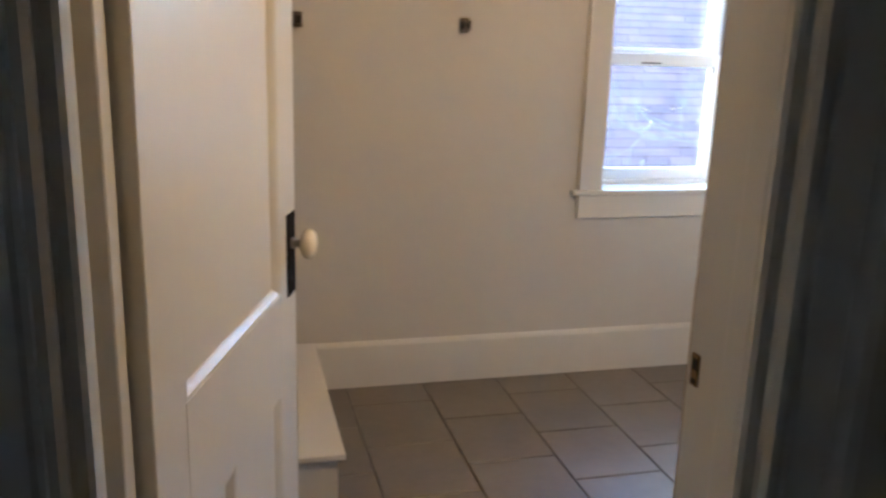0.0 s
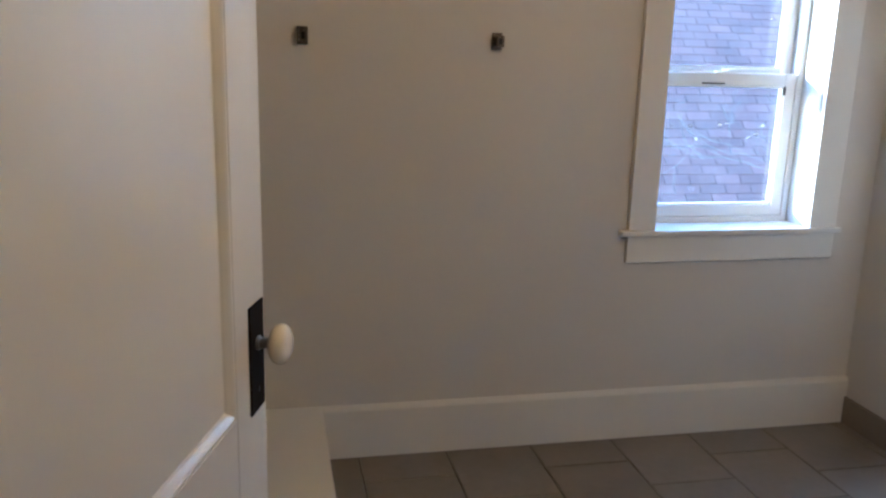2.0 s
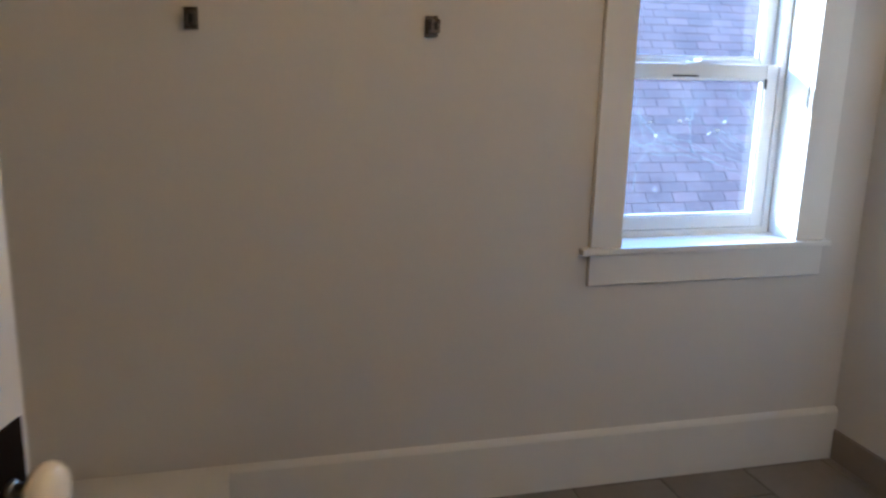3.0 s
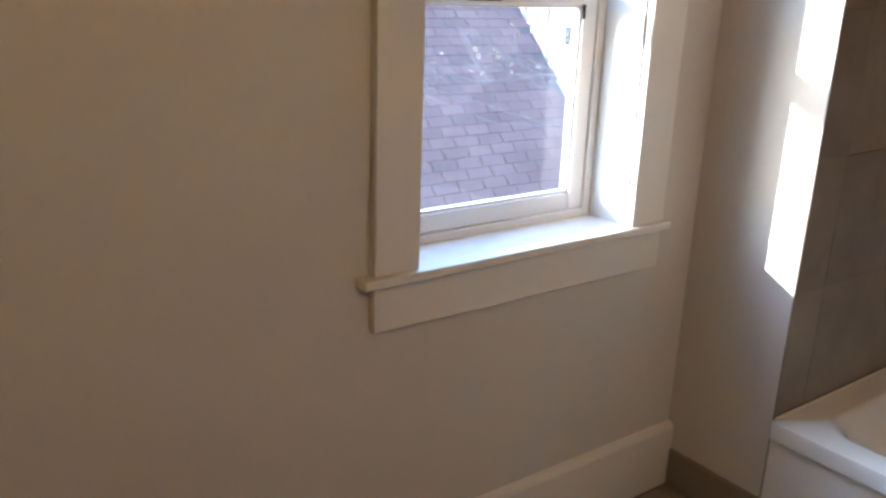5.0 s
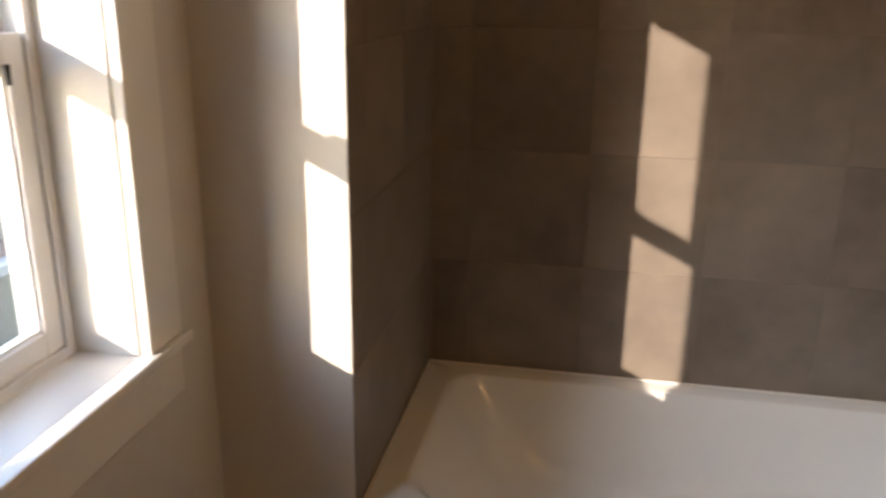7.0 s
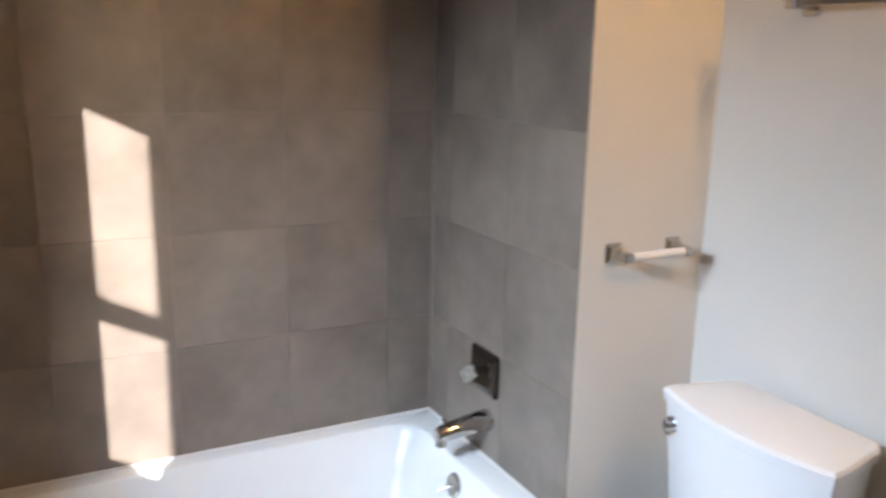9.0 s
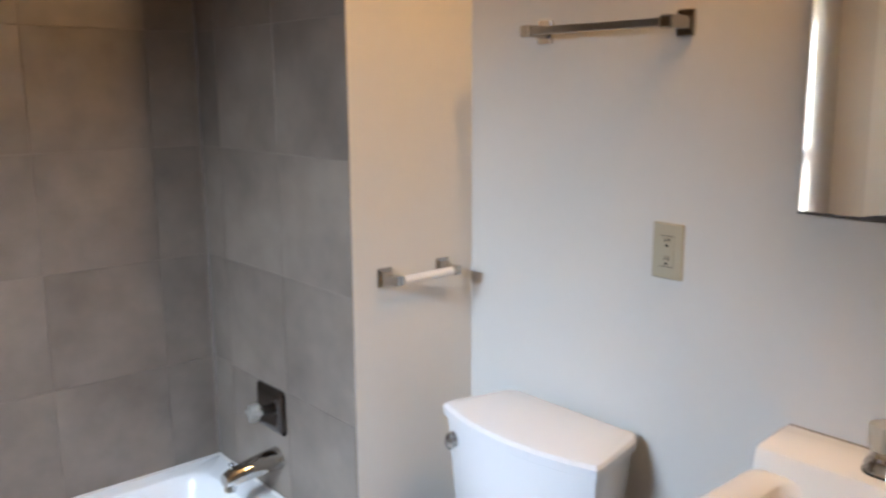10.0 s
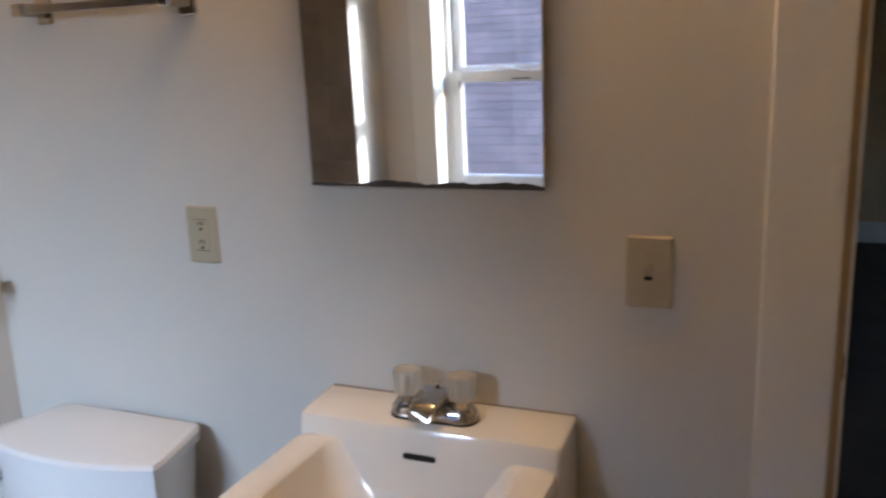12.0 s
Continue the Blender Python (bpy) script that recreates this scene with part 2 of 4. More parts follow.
def rod(bm, a, b, r0, r1=None, seg=20, caps=True):
    a, b = Vector(a), Vector(b)
    d = b - a
    m = Matrix.Translation((a + b) / 2) @ d.to_track_quat("Z", "Y").to_matrix().to_4x4()
    bmesh.ops.create_cone(bm, cap_ends=caps, segments=seg, radius1=r0, radius2=r0 if r1 is None else r1, depth=d.length, matrix=m)
    return bm


def ball(bm, at, scale, seg=24):
    bmesh.ops.create_uvsphere(bm, u_segments=seg, v_segments=seg // 2, radius=1.0, matrix=Matrix.LocRotScale(at, None, scale))
    return bm


def loft(bm, loops, cap0=True, cap1=True):
    rows = [[bm.verts.new(p) for p in loop] for loop in loops]
    for a, b in zip(rows, rows[1:]):
        for i in range(len(a)):
            j = (i + 1) % len(a)
            bm.faces.new((a[i], a[j], b[j], b[i]))
    if cap0:
        bm.faces.new(rows[0][::-1])
    if cap1:
        bm.faces.new(rows[-1])
    return bm


def rounded(x0, x1, y0, y1, r, z, n=8):
    """A rounded rectangle as a loop of points at the height z."""
    pts = []
    for cx, cy, a0 in ((x1 - r, y1 - r, 0), (x0 + r, y1 - r, 90), (x0 + r, y0 + r, 180), (x1 - r, y0 + r, 270)):
        for i in range(n + 1):
            a = radians(a0 + 90 * i / n)
            pts.append((cx + r * math.cos(a), cy + r * math.sin(a), z))
    return pts


def turned(bm, base, axis, profile, seg=28):
    """A turned solid: profile of (distance along axis, radius)."""
    q = Vector(axis).to_track_quat("Z", "Y").to_matrix().to_4x4()
    m = Matrix.Translation(base) @ q
    loops = [[m @ Vector((r * math.cos(2 * math.pi * i / seg), r * math.sin(2 * math.pi * i / seg), d)) for i in range(seg)] for d, r in profile]
    return loft(bm, loops)


def extruded(bm, outline, a, b):
    """Outline points (Vector) swept from offset a to offset b."""
    return loft(bm, [[Vector(p) + Vector(a) for p in outline], [Vector(p) + Vector(b) for p in outline]])


def slab(name, w, h, t, material, chamfer=0.0025):
    """A tile: face at z = 0, lying in x and y, centred, with chamfered edges; few triangles."""
    c = chamfer
    v = []
    for sx, sy in ((-1, -1), (1, -1), (1, 1), (-1, 1)):
        v.append((sx * (w / 2 - c), sy * (h / 2 - c), 0))
    for sx, sy in ((-1, -1), (1, -1), (1, 1), (-1, 1)):
        v.append((sx * w / 2, sy * h / 2, -c))
    for sx, sy in ((-1, -1), (1, -1), (1, 1), (-1, 1)):
        v.append((sx * w / 2, sy * h / 2, -t))
    f = [(0, 1, 2, 3)]
    for k in (0, 4):
        for i in range(4):
            j = (i + 1) % 4
            f.append((k + i, k + 4 + i, k + 4 + j, k + j))
    me = bpy.data.meshes.new(name)
    me.from_pydata(v, [], f)
    me.materials.append(material)
    return me


# ---- plan ----
CEILING = 2.45
Y_S, Y_HALL = -2.216, -2.36           # south wall, room side and bedroom side
X_W = -2.62                           # west wall
DOOR_L, DOOR_R, DOOR_H = -2.465, -1.774, 2.03
WIN_L, WIN_R, WIN_B, WIN_T = -0.868, -0.262, 0.77, 1.91
TUB_N, TUB_S, TUB_E = -0.303, -1.837, 0.75
RIM = 0.332
BED_W, BED_E, BED_S = -4.6, 0.9, -7.75
BED_GAP0, BED_GAP1 = -4.4, -3.85                  # added unseen opening that lets light into the bedroom

struct("floor", boxes(((X_W - 0.1, Y_S, -0.2), (0.9, 0.16, -0.005))), GROUT, "grey-brown square ceramic tiles laid in running bond", "floor")
struct("floor_bedroom", boxes(((BED_W, BED_S, -0.2), (BED_E, Y_HALL - 0.0, 0.012))), CARPET, "dark charcoal cut-pile carpet beyond the doorway", "carpet")
bm = bmesh.new()
box(bm, (DOOR_L, Y_HALL, -0.2), (DOOR_R, Y_S, 0.018), 0.004)
struct("threshold", bm, JAMB_WOOD, "worn brown wooden door threshold", "threshold")

N0, N1 = 0.0, 0.23
struct("wall_north", boxes(((X_W - 0.14, N0, 0), (WIN_L - 0.06, N1, CEILING)), ((WIN_R, N0, 0), (0.9, N1, CEILING)),
                           ((WIN_L - 0.06, N0, 0), (WIN_R, N1, WIN_B)), ((WIN_L - 0.06, N0, WIN_T), (WIN_R, N1, CEILING))),
       WALL, "off-white painted plaster wall around the window", "wall")
struct("wall_east_return", boxes(((0.0, TUB_N + 0.003, 0), (TUB_E + 0.012, 0.0, CEILING))), WALL, "off-white painted wall return beside the tub", "wall")
struct("wall_east", boxes(((TUB_E + 0.012, Y_HALL, 0), (0.9, 0.0, CEILING))), WALL, "wall behind the tub alcove", "wall")
struct("wall_east_plumbing", boxes(((0.0, Y_S, 0), (TUB_E + 0.012, TUB_S - 0.003, CEILING))), WALL, "cream painted wall between toilet and tub", "wall")
struct("wall_south", boxes(((DOOR_R + 0.0125, Y_HALL, 0), (TUB_E + 0.012, Y_S, CEILING)), ((BED_GAP1, Y_HALL, 0), (DOOR_L - 0.0125, Y_S, CEILING)), ((BED_W, Y_HALL, 0), (BED_GAP0, Y_S, CEILING)),
                           ((BED_GAP0, Y_HALL, 0), (BED_GAP1, Y_S, 0.9)), ((BED_GAP0, Y_HALL, 2.05), (BED_GAP1, Y_S, CEILING)),
                           ((DOOR_L - 0.0125, Y_HALL, DOOR_H + 0.0005), (DOOR_R + 0.0125, Y_S, CEILING))), WALL, "off-white painted wall with doorway, mirror and sink", "wall")
struct("wall_west", boxes(((X_W - 0.14, Y_S, 0), (X_W, 0.0, CEILING))), WALL, "off-white painted wall behind the open door", "wall")
struct("ceiling", boxes(((X_W - 0.14, Y_HALL, CEILING), (0.9, N1, CEILING + 0.12))), CEIL, "white painted ceiling", "ceiling")

# bedroom shell
struct("wall_bedroom_south", boxes(((BED_W, BED_S - 0.14, 0), (BED_E, BED_S, CEILING))), ROOM_WALL, "tan bedroom wall, tinted to warm the bounced light", "wall")
struct("wall_bedroom_east", boxes(((BED_E, BED_S, 0), (BED_E + 0.14, Y_HALL, CEILING))), ROOM_WALL, "tan bedroom wall, tinted to warm the bounced light", "wall")
struct("wall_bedroom_west", boxes(((BED_W - 0.14, BED_S, 0), (BED_W, Y_S, CEILING))), ROOM_WALL, "tan bedroom wall, tinted to warm the bounced light", "wall")
struct("ceiling_bedroom", boxes(((BED_W - 0.14, BED_S - 0.14, CEILING), (BED_E + 0.14, Y_HALL, CEILING + 0.12))), CEIL, "white painted ceiling", "ceiling")
bm = bmesh.new()
box(bm, (BED_W, BED_S, 0.012), (BED_E, BED_S + 0.02, 0.17), 0.004)
struct("baseboard_bedroom", bm, TRIM, "white painted bedroom baseboard", "baseboard")

# north baseboard with a softened top edge
bm = bmesh.new()
y0 = -0.021
extruded(bm, [(0, 0, 0), (0, y0, 0), (0, y0, 0.172), (0, y0 + 0.004, 0.18), (0, y0 + 0.012, 0.186), (0, 0, 0.188)], (X_W, 0, 0), (0.0, 0, 0))
struct("baseboard_north", bm, TRIM, "tall white painted wooden baseboard", "baseboard")
base = struct("baseboard_tile", boxes(((-0.006, TUB_N + 0.002, 0), (0.0, -0.021, 0.108))), WALL_GROUT, "grey-brown ceramic tile base beside the tub", "baseboard")
me = slab("tile", 0.272, 0.108, 0.008, BASE_TILE)
ob = new("tile", me)
ob.parent = base
ob.matrix_basis = Matrix.Translation((-0.013, -0.16, 0.055)) @ Matrix(((0, 0, -1, 0), (1, 0, 0, 0), (0, 1, 0, 0), (0, 0, 0, 1)))


# ---- window ----
def window():
    w = thing("window_1", ((WIN_L + WIN_R) / 2, 0, WIN_B), "white vinyl double-hung window in a wide painted wood casing", "window", kind="structure")
    zt = 1.905
    for n, x0, x1 in (("casing", -0.968, WIN_L), ("casing", WIN_R, -0.153)):
        part(n, box(bmesh.new(), (x0, -0.022, 0.786), (x1, 0.0, zt), 0.0025), TRIM, w)
    part("head_casing", box(bmesh.new(), (-0.985, -0.026, zt), (-0.136, 0.0, zt + 0.115), 0.003), TRIM, w)
    part("sill", box(bmesh.new(), (-0.998, -0.036, 0.766), (-0.136, 0.0, 0.786), 0.004), TRIM, w)
    part("sill_board", box(bmesh.new(), (WIN_L - 0.06, 0.0, 0.766), (WIN_R, 0.118, 0.7845), 0.001), TRIM, w)
    part("apron", box(bmesh.new(), (-0.968, -0.018, 0.669), (-0.153, 0.0, 0.766), 0.0025), TRIM, w)
    # lining of the reveal, set 6 mm behind the casing's edge
    part("jamb", box(bmesh.new(), (WIN_L - 0.06, 0.0, 0.7845), (WIN_L - 0.056, 0.118, zt), 0.001), TRIM, w)
    part("jamb", box(bmesh.new(), (WIN_R - 0.004, 0.0, 0.7845), (WIN_R, 0.118, zt), 0.001), TRIM, w)
    part("jamb", box(bmesh.new(), (WIN_L - 0.056, 0.0, zt - 0.004), (WIN_R - 0.004, 0.118, zt), 0.001), TRIM, w)
    # vinyl frame
    fx0, fx1, fy0, fy1 = WIN_L - 0.06, WIN_R, 0.118, 0.198
    fr = bmesh.new()
    box(fr, (fx0, fy0, 0.77), (fx0 + 0.026, fy1, zt), 0.002)
    box(fr, (fx1 - 0.026, fy0, 0.77), (fx1, fy1, zt), 0.002)
    box(fr, (fx0 + 0.026, fy0, 0.77), (fx1 - 0.026, fy1, 0.803), 0.002)
    box(fr, (fx0 + 0.026, fy0, zt - 0.026), (fx1 - 0.026, fy1, zt), 0.002)
    part("window_frame", fr, VINYL, w, "white vinyl frame")

    def sash(name, y0, y1, z0, z1, bottom, top):
        x0, x1, st = fx0 + 0.027, fx1 - 0.027, 0.043
        s = bmesh.new()
        box(s, (x0, y0, z0), (x0 + st, y1, z1), 0.003)
        box(s, (x1 - st, y0, z0), (x1, y1, z1), 0.003)
        box(s, (x0 + st, y0, z0), (x1 - st, y1, z0 + bottom), 0.003)
        box(s, (x0 + st, y0, z1 - top), (x1 - st, y1, z1), 0.003)
        p = part(name, s, VINYL, w)
        ym = (y0 + y1) / 2
        bd = bmesh.new()
        for lo, hi in (((x0 + st, ym - 0.009, z0 + bottom), (x0 + st + 0.006, ym + 0.009, z1 - top)),
                       ((x1 - st - 0.006, ym - 0.009, z0 + bottom), (x1 - st, ym + 0.009, z1 - top)),
                       ((x0 + st + 0.006, ym - 0.009, z0 + bottom), (x1 - st - 0.006, ym + 0.009, z0 + bottom + 0.006)),
                       ((x0 + st + 0.006, ym - 0.009, z1 - top - 0.006), (x1 - st - 0.006, ym + 0.009, z1 - top))):
            box(bd, lo, hi, 0.001)
        part("glazing_bead", bd, VINYL, p)
        pane = part("pane", box(bmesh.new(), (x0 + st, ym - 0.002, z0 + bottom), (x1 - st, ym + 0.002, z1 - top)), GLASS, p, "clear glass pane")
        pane.visible_shadow = False
        return p, x0, x1

    low, x0, x1 = sash("lower_sash", 0.124, 0.156, 0.804, 1.328, 0.042, 0.046)
    sash("upper_sash", 0.162, 0.194, 1.294, zt - 0.027, 0.05, 0.03)
    part("finger_slot", box(bmesh.new(), (-0.665, 0.1225, 1.287), (-0.575, 0.1255, 1.2925), 0.0008), BLACK, low, "dark finger slot")
    part("tilt_latch", box(bmesh.new(), (-0.3345, 0.1205, 1.252), (-0.3285, 0.126, 1.283), 0.001), BLACK, low, "thin black strip on the sash stile")
    lk = bmesh.new()
    box(lk, (-0.61, 0.128, 1.328), (-0.53, 0.152, 1.334), 0.003)
    rod(lk, (-0.57, 0.14, 1.334), (-0.57, 0.14, 1.34), 0.012)
    box(lk, (-0.575, 0.116, 1.335), (-0.535, 0.136, 1.341), 0.003)
    part("sash_lock", lk, VINYL, low, "white cam lock")
    part("outer_sill", box(bmesh.new(), (WIN_L - 0.1, 0.199, 0.735), (WIN_R + 0.04, 0.275, 0.769), 0.003), VINYL, w)


window()


# ---- doorway and door ----
def casing_profile(x_in, side, y_wall, out):
    """Moulded casing cross-section: from the opening's edge outwards, with beads and a back band."""
    steps = [(0, 0), (0, 0.012), (0.006, 0.019), (0.014, 0.02), (0.018, 0.015), (0.024, 0.015), (0.029, 0.019), (0.075, 0.021),
             (0.081, 0.017), (0.088, 0.021), (0.096, 0.027), (0.112, 0.028), (0.116, 0.024), (0.116, 0)]
    return [(x_in + side * a, y_wall + out * d, 0) for a, d in steps]


def doorway():
    d = thing("door_frame", ((DOOR_L + DOOR_R) / 2, (Y_S + Y_HALL) / 2, 0), "painted wooden door frame with moulded casing", "door frame", kind="structure")
    for side, x in ((-1, DOOR_L), (1, DOOR_R)):
        bm = bmesh.new()
        extruded(bm, casing_profile(x + side * 0.005, side, Y_HALL, -1), (0, 0, 0.012), (0, 0, DOOR_H))
        part("casing", bm, TRIM, d)
        bm = bmesh.new()
        xa, xb = (x - 0.118, x - 0.006) if side < 0 else (x + 0.012, x + 0.122)
        box(bm, (xa, Y_S, 0), (xb, Y_S + 0.02, DOOR_H), 0.004)
        part("casing", bm, TRIM, d)
        # lining and stop
        part("jamb", box(bmesh.new(), (min(x, x + side * 0.012), Y_HALL - 0.001, 0.018), (max(x, x + side * 0.012), Y_S + 0.001, DOOR_H), 0.002), TRIM, d)
        bm = bmesh.new()
        s = -side
        extruded(bm, [(x, -2.36, 0), (x + s * 0.009, -2.36, 0), (x + s * 0.014, -2.355, 0), (x + s * 0.014, -2.35, 0), (x + s * 0.0115, -2.347, 0), (x + s * 0.013, -2.343, 0), (x + s * 0.013, -2.308, 0),
                      (x + s * 0.011, -2.304, 0), (x, -2.304, 0)],
                 (0, 0, 0.018), (0, 0, DOOR_H - 0.013))
        part("stop", bm, TRIM, d)
    part("casing", box(bmesh.new(), (DOOR_L - 0.118, Y_S, DOOR_H), (DOOR_R + 0.108, Y_S + 0.02, DOOR_H + 0.115), 0.004), TRIM, d)
    part("casing", box(bmesh.new(), (DOOR_L - 0.121, Y_HALL - 0.026, DOOR_H), (DOOR_R + 0.121, Y_HALL, DOOR_H + 0.116), 0.004), TRIM, d)
    # added filler closing the hinge gap, to keep light off the jamb
    part("hinge_post", box(bmesh.new(), (-2.53, Y_S + 0.0205, 0.0), (-2.447, -2.123, DOOR_H), 0.003), TRIM, d)
    part("head_jamb", box(bmesh.new(), (DOOR_L, Y_HALL, DOOR_H - 0.012), (DOOR_R, Y_S, DOOR_H), 0.002), TRIM, d)
    part("raw_edge", box(bmesh.new(), (DOOR_R + 0.0005, Y_S + 0.001, 0.02), (DOOR_R + 0.0118, Y_S + 0.004, DOOR_H - 0.01), 0.001), JAMB_WOOD, d, "bare worn wood edge")
    bm = bmesh.new()
    box(bm, (DOOR_R - 0.003, -2.242, 0.945), (DOOR_R, -2.226, 0.987), 0.001)
    st = part("strike_plate", bm, BRASS, d, "tarnished brass strike plate")
    part("latch_hole", boxes(((DOOR_R - 0.0042, -2.241, 0.967), (DOOR_R - 0.0025, -2.23, 0.981)), ((DOOR_R - 0.0042, -2.24, 0.949), (DOOR_R - 0.0025, -2.232, 0.955))), BLACK, st)
    part("paint_chip", box(bmesh.new(), (DOOR_R + 0.02, Y_S + 0.0185, 1.235), (DOOR_R + 0.034, Y_S + 0.0225, 1.285), 0.0015), TRIM, d, "old filled screw mark")


doorway()


def door():
    """Leaf modelled closed along +x with its hinge edge at 0; the face towards the bedroom at y = 0, then swung open."""
    W, T, H = 0.714, 0.035, 2.005
    swing = Matrix.Translation((-2.423, -2.118, 0.012)) @ Matrix.Rotation(radians(72.0), 4, "Z")
    d = new("door_1")
    tagged(d, "white painted panel door standing open into the bathroom", "door", kind="structure")
    d.matrix_basis = swing

    def bit(name, bm, mat, parent, label="", smooth=False):
        ob = new(name, finish(name, bm, mat, smooth))
        ob.parent = parent
        return tagged(ob, label) if label else ob

    sl, sr = 0.107, 0.124
    lock_t, lock_b, bot, top = 0.862, 0.664, 0.24, 1.88
    bit("stile", box(bmesh.new(), (0, 0, 0), (sl, T, H), 0.0025), DOOR, d)
    bit("stile", box(bmesh.new(), (W - sr, 0, 0), (W, T, H), 0.0025), DOOR, d)
    for a, b in ((0, bot), (lock_b, lock_t), (top, H)):
        bit("rail", box(bmesh.new(), (sl, 0.0003, a), (W - sr, T - 0.0003, b), 0.001), DOOR, d)
    bit("mid_stile", box(bmesh.new(), ((sl + W - sr) / 2 - 0.05, 0.0003, bot), ((sl + W - sr) / 2 + 0.05, T - 0.0003, lock_b), 0.001), DOOR, d)

    def panel(x0, x1, z0, z1):
        p = bit("panel", box(bmesh.new(), (x0, 0.012, z0), (x1, T - 0.012, z1)), DOOR, d)
        for y, s in ((0.0, 1), (T, -1)):
            m = bmesh.new()
            prof = [(0.0, 0.0012), (0.005, 0.001), (0.008, 0.003), (0.014, 0.0085), (0.017, 0.012)]
            loops = [[(x0 + a, y + s * b, z0 + a), (x1 - a, y + s * b, z0 + a), (x1 - a, y + s * b, z1 - a), (x0 + a, y + s * b, z1 - a)] for a, b in prof]
            loops = [[(x0, y + s * 0.012, z0), (x1, y + s * 0.012, z0), (x1, y + s * 0.012, z1), (x0, y + s * 0.012, z1)]] + loops
            loft(m, loops, False, False)
            bit("moulding", m, DOOR, p)

    panel(sl, W - sr, lock_t, top)
    mid = (sl + W - sr) / 2
    panel(sl, mid - 0.05, bot, lock_b)
    panel(mid + 0.05, W - sr, bot, lock_b)
    for y, s in ((0.0, -1), (T, 1)):
        bm = bmesh.new()
        box(bm, (W - 0.072, min(y, y + s * 0.003), 0.842), (W - 0.012, max(y, y + s * 0.003), 1.006), 0.001)
        pl = bit("lock_plate", bm, DARK_BRONZE, d, "tall dark bronze lock plate")
        bm = bmesh.new()
        turned(bm, (W - 0.04, y, 0.945), (0, s, 0), [(0.003, 0.011), (0.006, 0.0105), (0.008, 0.008), (0.022, 0.0075), (0.026, 0.01)])
        bit("shank", bm, DULL_METAL, pl, "worn steel shank", True)
        bm = bmesh.new()
        turned(bm, (W - 0.04, y, 0.945), (0, s, 0), [(0.019, 0.009), (0.022, 0.016), (0.026, 0.0235), (0.031, 0.0285), (0.037, 0.03), (0.043, 0.0287), (0.048, 0.024), (0.052, 0.015), (0.0533, 0.004)])
        bit("knob", bm, IVORY, pl, "ivory ceramic knob", True)
        bm = bmesh.new()
        turned(bm, (W - 0.04, y, 0.873), (0, s, 0), [(0.003, 0.005), (0.0036, 0.0045)], 12)
        bit("keyhole", bm, BLACK, pl)
    bm = bmesh.new()
    box(bm, (W - 0.0005, 0.008, 0.87), (W + 0.0015, T - 0.008, 1.0), 0.0005)
    bit("latch_face", bm, DULL_METAL, d)
    for z in (0.22, 1.78):
        h = bmesh.new()
        box(h, (-0.05, T - 0.004, z), (0.0, T, z + 0.09), 0.001)
        rod(h, (-0.012, T + 0.004, z), (-0.012, T + 0.004, z + 0.09), 0.006, seg=14)
        bit("hinge", h, TRIM, d, "painted butt hinge", True)


door()


